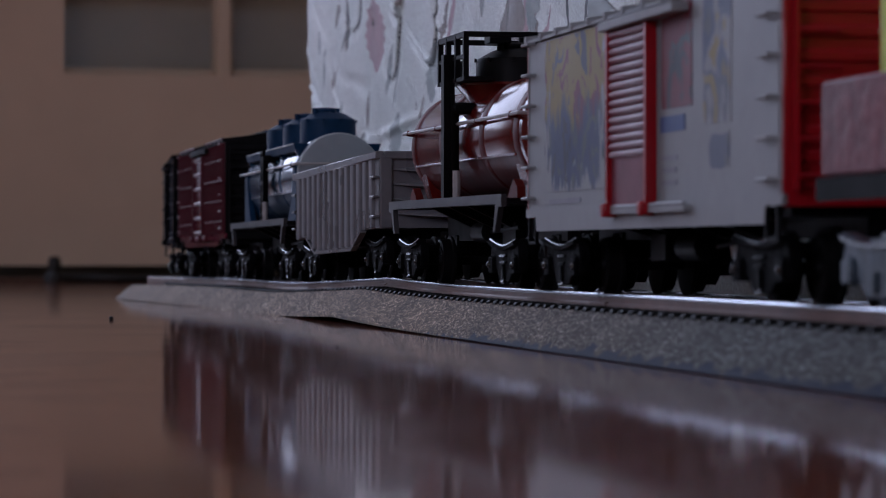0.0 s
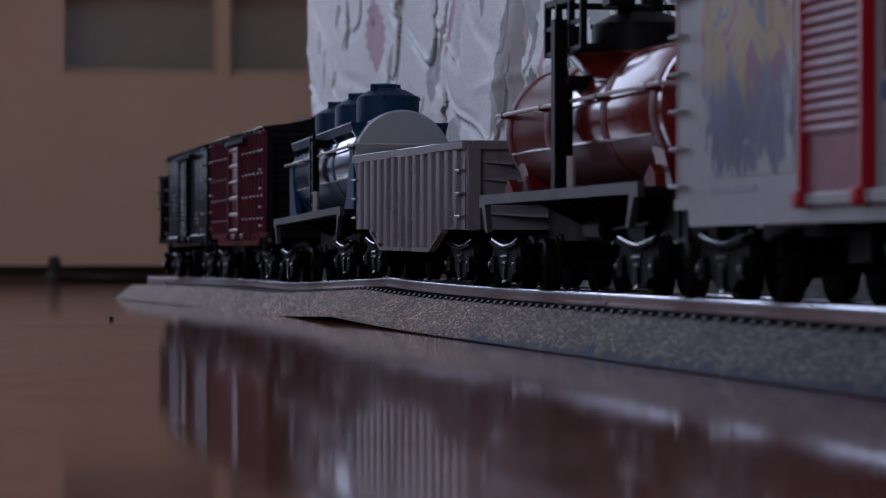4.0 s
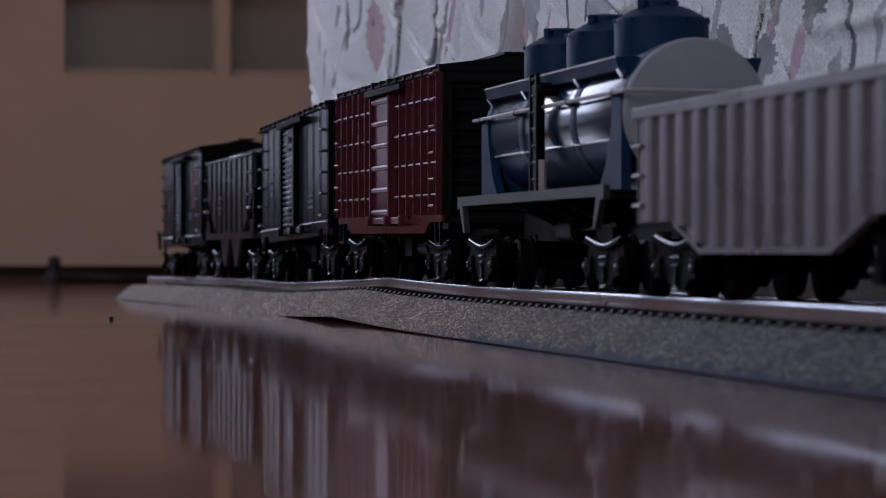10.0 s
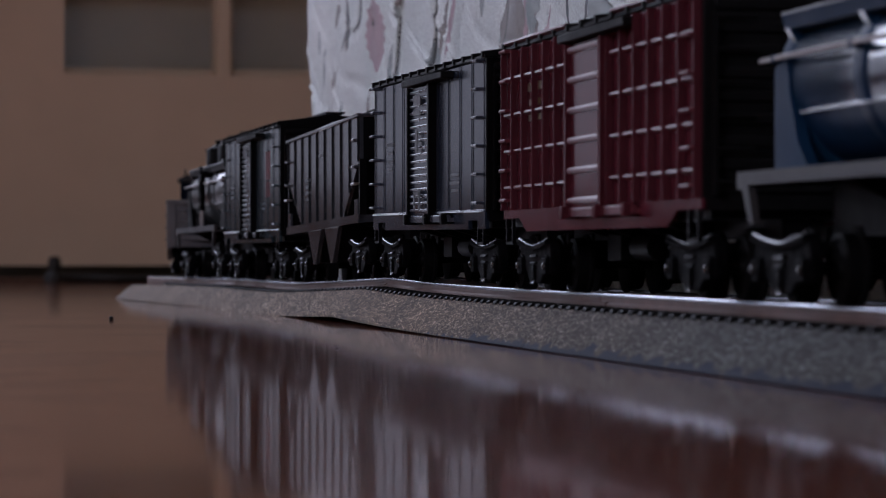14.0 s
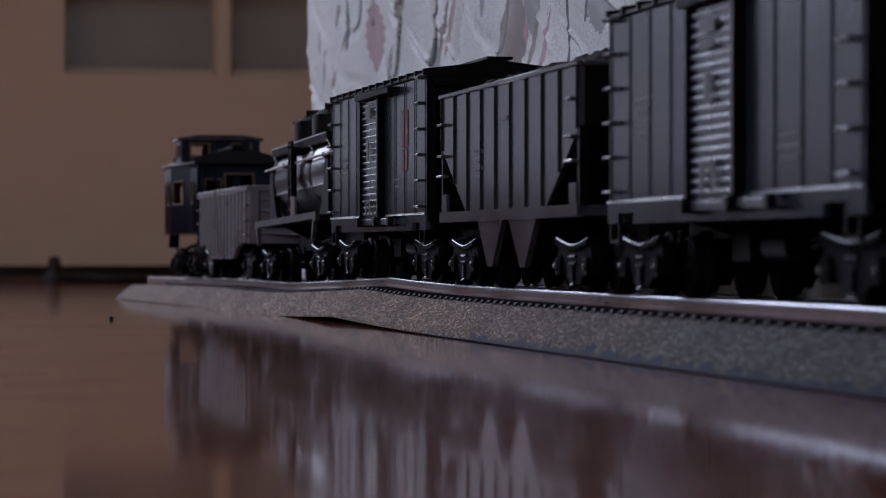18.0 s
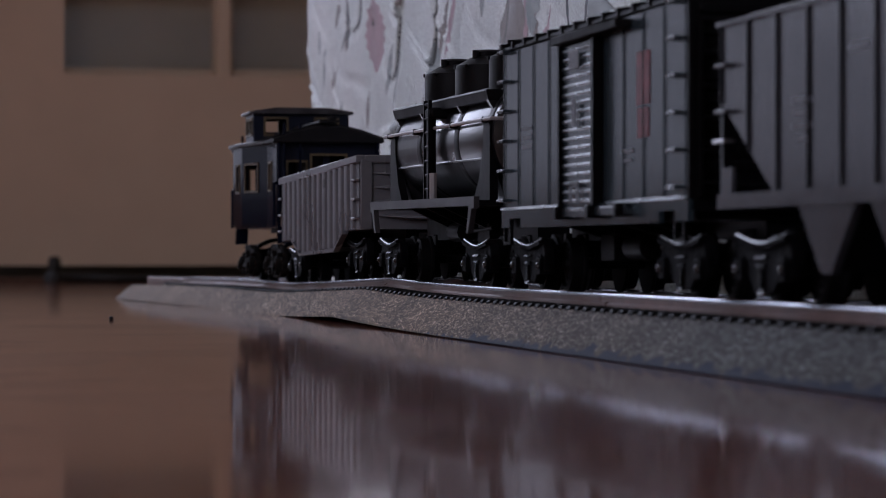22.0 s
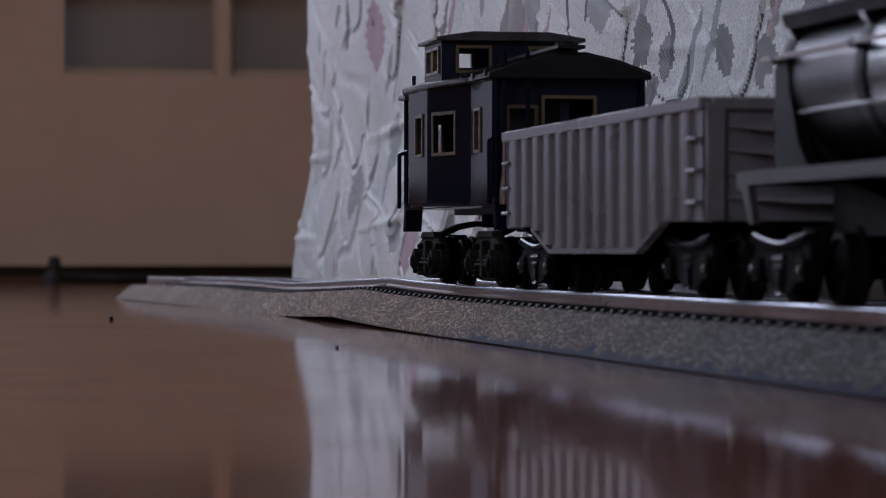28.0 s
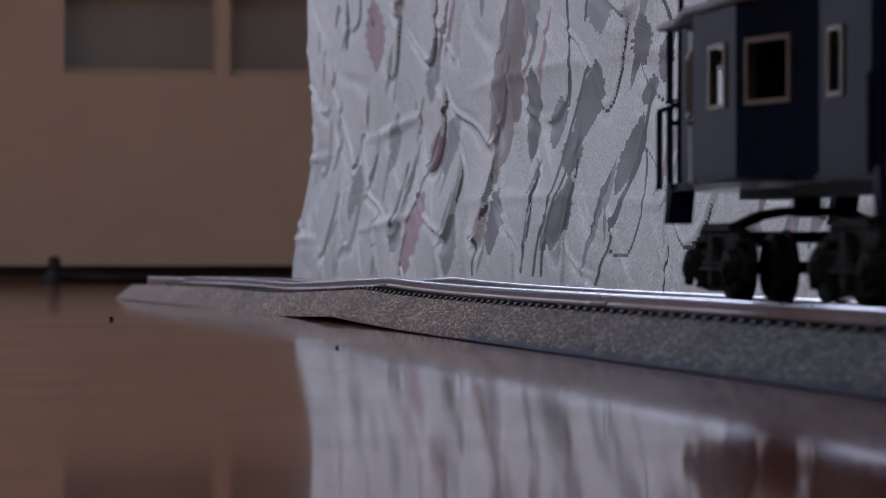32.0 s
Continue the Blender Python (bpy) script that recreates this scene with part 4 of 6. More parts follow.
def base_car(name, label, category, spacing, half, sill=14.0, deck=True, trucks=TRUCK):
    car = thing(name, label, category, "cars of the model train")
    add_truck(car, -spacing / 2, trucks)
    add_truck(car, spacing / 2, trucks)
    couplers(car, half + 2)
    if deck:
        und = Shape().box(-3.5, 3.5, -half + 3, half - 3, sill - 4.0, sill - 0.3)
        und.box(-15.5, 15.5, -half + 2, half - 2, sill - 1.2, sill + 0.6)
        for y in (-30, -12, 12, 30):
            und.prism([(-14, sill - 1.2), (14, sill - 1.2), (4, sill - 4.2), (-4, sill - 4.2)], y - 1, y + 1, "y")
        part("underframe", und, M["black"], car)
        brake = Shape().lathe([(0.5, -8), (2.4, -7.6), (2.4, 5), (0.5, 5.4)], 12, "y", (-5, 6, sill - 5.5))
        brake.rod((-5, -8, sill - 5.5), (-5, -26, sill - 4.2), 0.5, 6)
        brake.box(-8, -3, 14, 24, sill - 8.0, sill - 3.0)
        part("brake_cylinder", brake, M["wheel"], car, bevel=0.2)
    return car


def rungs(car, material, y, zs, side=-1, out=17.5):
    me = RUNG_MESH[material]
    for z in zs:
        put("grab_iron", me, car, (side * out, y, z), turn=None if side < 0 else (0, 0, 180))


RUNG_MESH = {k: RUNG.mesh("grab_iron", M[k]) for k in ("oxide_gloss", "slate_gloss", "green_gloss", "steel_gloss", "white", "grey", "black", "navy", "metal")}


def boxcar(label, L, spacing, col, endcol, roofcol, style):
    shine = style.get("shine", col)
    z0, z1, hw = 14.6, 48.4, 17.2
    h = L / 2
    car = base_car("boxcar", label, "boxcar", spacing, h)
    b = Shape()
    b.prism([(-hw, z0), (hw, z0), (hw, z1), (-hw, z1)], -h + 0.8, h - 0.8, "y")
    part("body", b, M[col], car, bevel=0.3)
    # side sill: on some cars one plate dropping towards the middle, on others a ledge over a notched fascia
    belly, step, fall = style.get("belly", 1.0), style.get("step", 14), style.get("fall", 6)
    for sx in (-1, 1):
        x0, x1 = sorted((sx * (hw - 0.6), sx * (hw + 0.35)))
        if style.get("fascia"):
            f = Shape().box(x0, x1, -h, h, z0 - 0.2, z0 + 1.5).box(x0, x1, -h + 17, h - 17, z0 - 2.1, z0 - 0.2)
            for sy in (-1, 1):
                ya, yb = sorted((sy * h, sy * (h - 7)))
                f.box(x0, x1, ya, yb, z0 - 2.0, z0 - 0.2)
            part("side_sill", f, M[col], car)
            xa, xb = sorted((sx * (hw - 0.2), sx * (hw + 0.8)))
            part("sill_ledge", Shape().prism([(xa if sx > 0 else xb, z0 + 1.4), (sx * (hw + 0.8), z0 + 1.6), (sx * (hw + 0.5), z0 + 2.0), (xa if sx > 0 else xb, z0 + 2.2)], -h + 0.5, h - 0.5, "y"), M[shine], car)
        else:
            part("side_sill", Shape().prism([(-h, z0 + 1.5), (-h, z0 - 0.2), (-h + step, z0 - 0.2), (-h + step + fall, z0 - belly), (h - step - fall, z0 - belly), (h - step, z0 - 0.2), (h, z0 - 0.2), (h, z0 + 1.5)], x0, x1, "x"), M[col], car)
    # ends with horizontal corrugation
    rib = Shape().prism([(-hw + 1.5, -0.9), (hw - 1.5, -0.9), (hw - 1.5, 0.9), (-hw + 1.5, 0.9)], -0.7, 0.2, "y").mesh("end_rib", M[endcol], 0.35)
    for sy in (-1, 1):
        part("end_wall", Shape().box(-hw - 0.1, hw + 0.1, min(sy * (h - 0.9), sy * h), max(sy * (h - 0.9), sy * h), z0 - 0.4, z1 + 0.2), M[endcol], car, bevel=0.2)
        for i in range(9):
            put("end_rib", rib, car, (0, sy * h, z0 + 3.2 + i * 3.6), turn=None if sy < 0 else (0, 0, 180))
        lad = part("end_ladder", Shape().box(-hw + 1.2, -hw + 1.8, min(sy * (h + 0.4), sy * (h + 1.8)), max(sy * (h + 0.4), sy * (h + 1.8)), z0 + 2, z1 - 3), M[endcol], car)
        for i in range(6):
            z = z0 + 4 + i * 5.2
            part("rung", Shape().rod((-hw + 1.5, sy * (h + 1.6), z), (-hw + 8, sy * (h + 1.6), z), 0.35, 6), M[endcol], lad)
    # roof: shallow peak, cross ribs that overhang the eaves, and a running board
    roof = Shape().prism([(-hw - 0.5, z1 + 0.1), (hw + 0.5, z1 + 0.1), (hw + 0.5, z1 + 0.7), (0, z1 + 3.0), (-hw - 0.5, z1 + 0.7)], -h - 0.4, h + 0.4, "y")
    part("roof", roof, M[roofcol], car)
    rr = Shape().prism([(-hw - 0.9, z1 + 0.2), (-hw - 0.9, z1 + 1.5), (0, z1 + 3.7), (hw + 0.9, z1 + 1.5), (hw + 0.9, z1 + 0.2)], -0.7, 0.7, "y").mesh("roof_rib", M[roofcol])
    n = 14
    for i in range(n):
        put("roof_rib", rr, car, (0, -h + 1.2 + (L - 2.4) * i / (n - 1), 0))
    for x in (-2.1, 0, 2.1):
        part("running_board", Shape().box(x - 0.95, x + 0.95, -h, h, z1 + 3.9, z1 + 4.5), M[roofcol], car)
    # the brake wheel at the front end
    bw = Shape().lathe([(3.2, -0.3), (3.4, 0), (3.2, 0.3), (2.6, 0.3), (2.6, -0.3)], 16, "y", (5, h + 2.6, z1 - 6)).rod((5, h, z1 - 6), (5, h + 3, z1 - 6), 0.5, 6).rod((2, h + 2.6, z1 - 6), (8, h + 2.6, z1 - 6), 0.3, 6)
    part("brake_wheel", bw, M["black"], car)
    # door, proud of the side, on its lower track
    dw = 12.5
    dtop = z1 - 2.6
    dlow = z0 + 0.6
    door = part("door", Shape().box(-hw - 1.3, -hw + 0.2, -dw, dw, dlow, dtop), M[style.get("door", col)], car, bevel=0.25)
    part("door", Shape().box(hw - 0.2, hw + 1.3, -dw, dw, dlow, dtop), M[style.get("door", col)], car, bevel=0.25)
    nb = style.get("door_ribs", 6)
    rr_ = style.get("rib", 0.7)
    drib = Shape().prism([(-hw - 1.2 - rr_ * 1.2 * math.cos(q * 0.2618), rr_ * math.sin(q * 0.2618)) for q in range(-6, 7, 2)], -dw + 1.2, dw - 1.2, "y").mesh("door_rib", M[style.get("door", shine)])
    lo, hi = style.get("door_span", (0.06, 0.96))
    for i in range(nb):
        z = dlow + (dtop - dlow) * (lo + (hi - lo) * i / (nb - 1))
        put("door_rib", drib, door, (0, 0, z))
    part("door_post", Shape().box(-hw - 2.2, -hw - 1.2, dw - 1.5, dw - 0.1, dlow - 1.0, dtop), M[style.get("frame", col)], door)
    # darkened on the red, slate and teal cars for the door's unlit edge
    part("door_post", Shape().box(-hw - 2.0, -hw - 0.1, -dw - 0.9, -dw + 0.7, dlow - 1.0, dtop), M[style.get("frame", col)], door)
    trk = Shape().box(-hw - 1.6, -hw, -dw - 22, dw + 3, z0 - 0.4, z0 + 0.5).rod((-hw - 1.3, -dw - 21, z0 + 0.8), (-hw - 1.3, dw + 2, z0 + 0.8), 0.4, 6)
    part("door_track", trk, M[shine], car)
    part("door_track", Shape().box(-hw - 3.0, -hw, -dw - 20, dw + 2, dtop + 0.2, dtop + 1.8), M[style.get("hood", col)], car, bevel=0.2)
    for y in style.get("latches", (-dw - 19, -dw + 0.5, dw - 0.5)):
        part("door_latch", Shape().box(-hw - 2.9, -hw - 0.2, y - 1.2, y + 1.2, z0 - 0.9, z0 + 1.5), M[style.get("latch", shine)], car, bevel=0.3)
    # sheathing of the side: posts and, on some cars, ledges
    np_, pd, pw = style["posts"], style.get("proud", 0.3), style.get("post", 0.15)
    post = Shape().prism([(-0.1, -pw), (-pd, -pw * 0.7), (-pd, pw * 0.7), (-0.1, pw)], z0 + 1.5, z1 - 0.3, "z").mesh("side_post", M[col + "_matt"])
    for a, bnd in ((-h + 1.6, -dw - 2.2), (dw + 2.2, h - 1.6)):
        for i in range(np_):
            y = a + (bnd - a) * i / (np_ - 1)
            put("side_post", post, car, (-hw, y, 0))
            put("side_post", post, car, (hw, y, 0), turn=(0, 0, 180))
        for i in range(style.get("ledges", 0)):
            z = z0 + 6.0 + i * 7.3
            part("side_ledge", Shape().prism([(-hw, z - 0.6), (-hw - 1.0, z - 0.1), (-hw - 0.9, z + 0.3), (-hw, z + 0.45)], a + 2, bnd - 1, "y"), M[shine], car)
    for y in (-h + 5.6, h - 4.2):
        rungs(car, shine, y, [z0 + 3.5 + 6.0 * i for i in range(6)], out=hw + 0.3)
        rungs(car, shine, y, [z0 + 3.5 + 6.0 * i for i in range(6)], 1, out=hw + 0.3)
        part("stirrup", Shape().box(-hw - 0.2, -hw + 0.5, y - 3, y - 2.4, z0 - 5, z0).box(-hw - 0.2, -hw + 0.5, y + 2.4, y + 3, z0 - 5, z0).box(-hw - 0.2, -hw + 0.5, y - 3, y + 3, z0 - 5.4, z0 - 4.8), M["black"], car)
    return car


def print_bars(car, material, spots, x=-17.25, name="lettering"):
    """Plain bars of colour where the side is lettered: (y, z, along, up)."""
    for y, z, a, u in spots:
        part(name, Shape().box(x - 0.12, x + 0.1, y - a / 2, y + a / 2, z - u / 2, z + u / 2), M[material], car)


def tank_car(label, col, domecol, domes, endcol, platform=False):
    matt = {"red": "redmatt", "blue": "bluematt", "ink": "inkmatt"}[col]
    car = base_car("tank_car", label, "tank car", 103.5, 62, deck=False)
    hw = 18.0
    # frame
    fr = Shape().prism([(-63, 19.6), (-63, 17.0), (-60.5, 17.0), (-57, 11.8), (-55.2, 11.8), (-57.6, 17.6), (57.6, 17.6), (55.2, 11.8), (57, 11.8), (60.5, 17.0), (63, 17.0), (63, 19.6)], -hw, -hw + 1.2, "x")
    part("side_sill", fr, M["frame"], car)
    part("side_sill", Shape().prism([(-63, 19.6), (-63, 16.6), (63, 16.6), (63, 19.6)], hw - 1.2, hw, "x"), M["frame"], car)
    part("deck", Shape().box(-hw + 1.2, hw - 1.2, -63, 63, 17.6, 18.8).box(-3.5, 3.5, -61, 61, 10, 17.6), M["black"], car)
    for y in (-20, 0, 20):
        part("cross_bearer", Shape().prism([(-16, 17.6), (16, 17.6), (4, 12), (-4, 12)], y - 1, y + 1, "y"), M["black"], car)
    part("brake_cylinder", Shape().lathe([(0.5, -8), (2.4, -7.6), (2.4, 5), (0.5, 5.4)], 12, "y", (-6, 8, 12)).box(-6, -3, -24, -12, 8, 14).rod((-6, 0, 12), (-6, -28, 13), 0.5, 6), M["wheel"], car)
    # tank
    R, cz, h = 13.2, 32.6, 60.0
    prof = [(0.3, -h), (R * 0.55, -h + 0.5), (R * 0.9, -h + 1.8), (R, -h + 4.0), (R, h - 4.0), (R * 0.9, h - 1.8), (R * 0.55, h - 0.5), (0.3, h)]
    tank = part("tank", Shape().lathe(prof, 48, "y", (0, 0, cz)), M[col], car)
    for y in (-h + 4.5, -22, 22, h - 4.5):
        part("tank_band", Shape().lathe([(R + 0.02, y - 2.4), (R + 0.2, y - 2.1), (R + 0.2, y + 2.1), (R + 0.02, y + 2.4)], 48, "y", (0, 0, cz)), M[matt], tank)
    # a dull shell added below the seam, for the dark reflection there
    under = Shape()
    m = 18
    for y in (-h + 4.2, h - 4.2):
        for i in range(m + 1):
            t = math.radians(-160 + 140 * i / m)
            under.v.append(((R + 0.07) * math.cos(t), y, cz + (R + 0.07) * math.sin(t)))
    for i in range(m):
        under.f.append((i, i + 1, m + 2 + i, m + 1 + i))
    part("tank_shade_shell", under, M[matt], tank)
    if endcol:
        part("end_disc", Shape().lathe([(0.3, -h - 1.6), (R * 0.6, -h - 1.4), (R * 0.98, -h - 0.2), (R * 1.02, -h + 0.8), (R * 1.0, -h + 2.4)], 48, "y", (0, 0, cz)), M[endcol], tank, "pale grey tank end")
    else:
        part("end_disc", Shape().lathe([(0.3, -h - 1.2), (R * 0.6, -h - 1.0), (R * 0.98, -h + 0.4), (R * 1.0, -h + 2.4)], 48, "y", (0, 0, cz)), M[col], tank)
    for sx in (-1, 1):
        for sy in (-1, 1):
            xa, xb = sorted((sx * (R - 1.5), sx * (R + 0.35)))
            strap = [(sy * 58.5, 18.8), (sy * 58.5, cz + 2), (sy * 56, cz + 4), (sy * 52.5, cz + 4), (sy * 51.5, cz - 2), (sy * 47.5, 23.5), (sy * 42, 18.8)]
            if platform:
                strap = [(sy * 58.5, 18.8), (sy * 58.0, 21.2), (sy * 55.0, 22.8), (sy * 52, 21.2), (sy * 49, 18.8)]
            part("saddle_strap", Shape().prism(strap, xa, xb, "x"), M["black" if col == "ink" else matt], tank)
    for y in (-52, 52):
        part("saddle", Shape().prism([(-9.5, 18.8), (9.5, 18.8), (11.6, 26.4), (9.4, 23.6), (0, 20.2), (-9.4, 23.6), (-11.6, 26.4)], y - 3.5, y + 3.5, "y"), M[col], car)
    # handrail round the tank
    hr = Shape().rod((-R - 1.2, -h - 4, cz + 3.6), (-R - 1.2, h + 2.5, cz + 3.6), 0.42, 6).rod((R + 1.2, -h - 4, cz + 3.6), (R + 1.2, h + 2.5, cz + 3.6), 0.42, 6)
    hr.rod((-R - 1.2, -h - 3.8, cz + 3.6), (R + 1.2, -h - 3.8, cz + 3.6), 0.42, 6)
    part("handrail", hr, M["pale_rail"], car, "thin pale handrail")
    for y in (-h + 4, -22, 22, h - 4):
        part("handrail_post", Shape().rod((-R + 0.4, y, cz + 3.4), (-R - 1.6, y, cz + 3.6), 0.7, 6), M[matt], car)
    # seam along the lower side
    part("seam", Shape().rod((-R * 0.97, -h + 6, cz - 4.6), (-R * 0.97, h - 6, cz - 4.6), 0.28, 6), M[col], tank)
    for y in domes:
        dr = 8.8 if not platform else 9.5
        if platform:
            part("dome_skirt", Shape().lathe([(10.4, cz + 5), (10.8, cz + 8.5), (14.0, cz + 12.2), (14.0, cz + 12.7), (9.4, cz + 12.9)], 28, "z", (0, y, 0)), M[col], car)
            part("valve_box", Shape().box(-8, -3, y - 7, y - 1, cz + 21.5, cz + 24).lathe([(2.2, cz + 21), (2.2, cz + 24.6), (0.4, cz + 25)], 12, "z", (3, y + 3, 0)), M["black"], car, bevel=0.3)
            part("guard_panel", Shape().box(-14.2, -13.4, y - 6, y + 14, cz + 13.7, cz + 17.5), M["black"], car)
        d = part("dome", Shape().lathe([(dr, cz + 8), (dr, cz + 17.6), (dr * 0.97, cz + 18.4), (dr * 0.62, cz + 20.2), (dr * 0.4, cz + 20.8), (0.3, cz + 21.0)], 28, "z", (0, y, 0)), M[domecol], car)
        part("dome_lid", Shape().lathe([(3.6, cz + 20.4), (3.6, cz + 21.6), (2.9, cz + 22.1), (0.3, cz + 22.3)], 16, "z", (-1, y, 0)).rod((-4.6, y - 2.6, cz + 19.6), (-4.6, y - 2.6, cz + 21.9), 0.8, 8).rod((3.4, y + 3.4, cz + 19.8), (3.4, y + 3.4, cz + 22.2), 0.9, 8).rod((1.0, y - 4.0, cz + 19.8), (1.0, y - 4.0, cz + 21.8), 0.7, 8), M[domecol], d)
        for i in range(10):
            t = 2 * math.pi * i / 10
            bx, by = (dr + 0.1) * math.cos(t), (dr + 0.1) * math.sin(t)
            part("dome_bolt", Shape().rod((bx, y + by, cz + 18.0), (bx * 1.04, y + by * 1.04, cz + 18.0), 0.5, 6), M[domecol], d)
    # ladder up to the walkway
    lad = M["black"]
    for y in (-2.6, 2.6):
        part("ladder_rail", Shape().box(-R - 2.8, -R - 1.9, y - 0.45, y + 0.45, 19.6, cz + 10.2), lad, car)
    part("ladder_back", Shape().box(-R - 2.4, -R - 0.8, -2.2, 2.2, 19.6, cz + 8), lad, car)
    part("ladder_cap", Shape().box(-R - 2.6, -R + 3, -4.2, 4.2, cz + 5.8, cz + 8.4), lad, car, bevel=0.6)
    for i in range(7):
        part("ladder_rung", Shape().rod((-R - 2.4, -2.6, 22 + i * 3.3), (-R - 2.4, 2.6, 22 + i * 3.3), 0.35, 6), lad, car)
    part("valve_post", Shape().rod((-hw + 2, -9, 19.6), (-hw + 2, -9, 25.6), 0.9, 8), M["pale_rail"], car, "small pale valve post")
    if platform:
        # walkway with railings round the single dome
        z = cz + 12.8
        part("platform", Shape().box(-15.4, -8.5, -15, 15, z, z + 0.9).box(8.5, 15.4, -15, 15, z, z + 0.9), M["black"], car)
        for x in (-15, 15):
            for y in (-14, -5, 5, 14):
                part("railing_post", Shape().box(x - 0.6, x + 0.6, y - 0.6, y + 0.6, z, z + 10.4), M["black"], car)
            part("railing", Shape().box(x - 0.5, x + 0.5, -14.6, 14.6, z + 9.6, z + 10.8).box(x - 0.4, x + 0.4, -14.6, 14.6, z + 5, z + 5.8), M["black"], car)
        for y in (-14, 14):
            part("railing", Shape().box(-15, 15, y - 0.5, y + 0.5, z + 9.6, z + 10.8), M["black"], car)
        part("ladder_rail", Shape().box(-R - 4.2, -R - 1.7, -1.6, 1.4, 19.6, z + 6.4), lad, car)
    else:
        for sx in (-1, 1):
            part("walkway", Shape().prism([(sx * 13.0, cz + 7.8), (sx * 13.6, cz + 9.8), (sx * 13.3, cz + 10.2), (sx * 7.0, cz + 10.2), (sx * 7.0, cz + 7.8)], -55, 55, "y"), M[matt], car)
            # pale strip: the highlight on the walkway's upper edge, put into colour
            part("walkway_highlight", Shape().prism([(sx * 13.5, cz + 9.8), (sx * 13.75, cz + 9.9), (sx * 13.6, cz + 10.3), (sx * 13.3, cz + 10.3)], -55, 55, "y"), M["faded"], car)
            for y in (-54, -22, 22, 54):
                part("walkway_bracket", Shape().prism([(sx * 13.2, cz + 8.0), (sx * 9.5, cz + 8.0), (sx * 11.6, cz + 5.4)], y - 0.9, y + 0.9, "y"), M[col], car)
    return car


M["pale_print"] = mat("pale_print", (0.36, 0.36, 0.37), 0.5)
M["frame"] = mat("scuffed_grey_frame", (0.036, 0.036, 0.040), 0.45, vary=0.3, scale=200, spec=0.3)
M["pale_rail"] = mat("pale_wire", (0.36, 0.35, 0.36), 0.35, vary=0.1)


def gondola(label):
    car = base_car("gondola", label, "gondola", 107.5, 68, sill=13.4, deck=False)
    hw, h, zt = 17.0, 70.0, 30.6
    low = [(-h, 12.6), (-46, 12.6), (-31, 8.2), (31, 8.2), (46, 12.6), (h, 12.6), (h, zt), (-h, zt)]
    for x0, x1 in ((-hw, -hw + 1.2), (hw - 1.2, hw)):
        part("side_wall", Shape().prism(low, x0, x1, "x"), M["grey"], car)
    part("car_floor", Shape().box(-hw + 1.2, hw - 1.2, -h + 1, h - 1, 12.8, 14).box(-4, 4, -h + 4, h - 4, 9.4, 12.8).box(-hw + 1.2, hw - 1.2, -31, 31, 8.6, 12.8), M["black"], car)
    for sy in (-1, 1):
        y0, y1 = sorted((sy * (h - 1.3), sy * h))
        e = part("end_wall", Shape().box(-hw + 1.2, hw - 1.2, y0, y1, 12.6, zt), M["grey"], car)
        for i in range(4):
            # ribs that swell in the middle and run out to points
            z, m, rib = 16.2 + 3.7 * i, 10, Shape()
            for k in range(m + 1):
                x = (-hw + 3.0) + (2 * hw - 6.0) * k / m
                q = max(0.06, 1 - abs(2 * k / m - 1) ** 1.5)
                rib.v += [(x, sy * (h - 0.2), z - 1.3 * q), (x, sy * (h + 3.6 * q), z - 0.9 * q), (x, sy * (h + 3.4 * q), z - 0.3 * q), (x, sy * (h - 0.2), z + 1.3 * q)]
            for k in range(m):
                c = k * 4
                rib.f += [(c + j, c + (j + 1) % 4, c + 4 + (j + 1) % 4, c + 4 + j) for j in range(4)]
            rib.f += [(0, 1, 2, 3), (m * 4 + 3, m * 4 + 2, m * 4 + 1, m * 4)]
            part("end_rib", rib, M["grey"], e)
        for x in (-hw + 1.6, hw - 1.6):
            part("corner_post", Shape().box(x - 1.6, x + 1.6, min(sy * (h - 1.5), sy * (h + 0.8)), max(sy * (h - 1.5), sy * (h + 0.8)), 12.4, zt + 0.4), M["grey"], e, bevel=0.3)
    rim = Shape()
    for x in (-hw, hw):
        rim.box(x - 1.1, x + 1.1, -h - 0.6, h + 0.6, zt - 0.6, zt + 1.4)
    for y in (-h, h):
        rim.box(-hw + 1.1, hw - 1.1, y - 0.9, y + 0.9, zt - 0.6, zt + 1.4)
    part("top_rim", rim, M["grey"], car, bevel=0.25)
    n = 14
    for i in range(n):
        y = -h + 9 + (2 * h - 18) * i / (n - 1)
        zb = 12.6 if abs(y) > 46 else (8.2 if abs(y) < 31 else 8.2 + 4.4 * (abs(y) - 31) / 15)
        for sx in (-1, 1):
            x0, x1 = sx * (hw - 0.1), sx * (hw + 1.1)
            part("side_rib", Shape().prism([(x0, y - 2.5), (x0 + sx * 0.75, y - 2.3), (x0 + sx * 0.95, y - 1.8), (x0 + sx * 0.95, y + 1.8), (x0 + sx * 0.75, y + 2.3), (x0, y + 2.5)], zb + 0.3, zt - 0.5, "z"), M["grey"], car)
    for y in (-h + 3.6, h - 3.6):
        rungs(car, "grey", y, (15.5, 20.5, 25.5), out=hw)
        rungs(car, "grey", y, (15.5, 20.5, 25.5), 1, out=hw)
    part("bottom_flange", Shape().prism([(-46, 12.6), (-31, 8.2), (31, 8.2), (46, 12.6), (46, 11.9), (31, 7.4), (-31, 7.4), (-46, 11.9)], -hw - 0.8, -hw + 0.8, "x"), M["grey"], car)
    return car


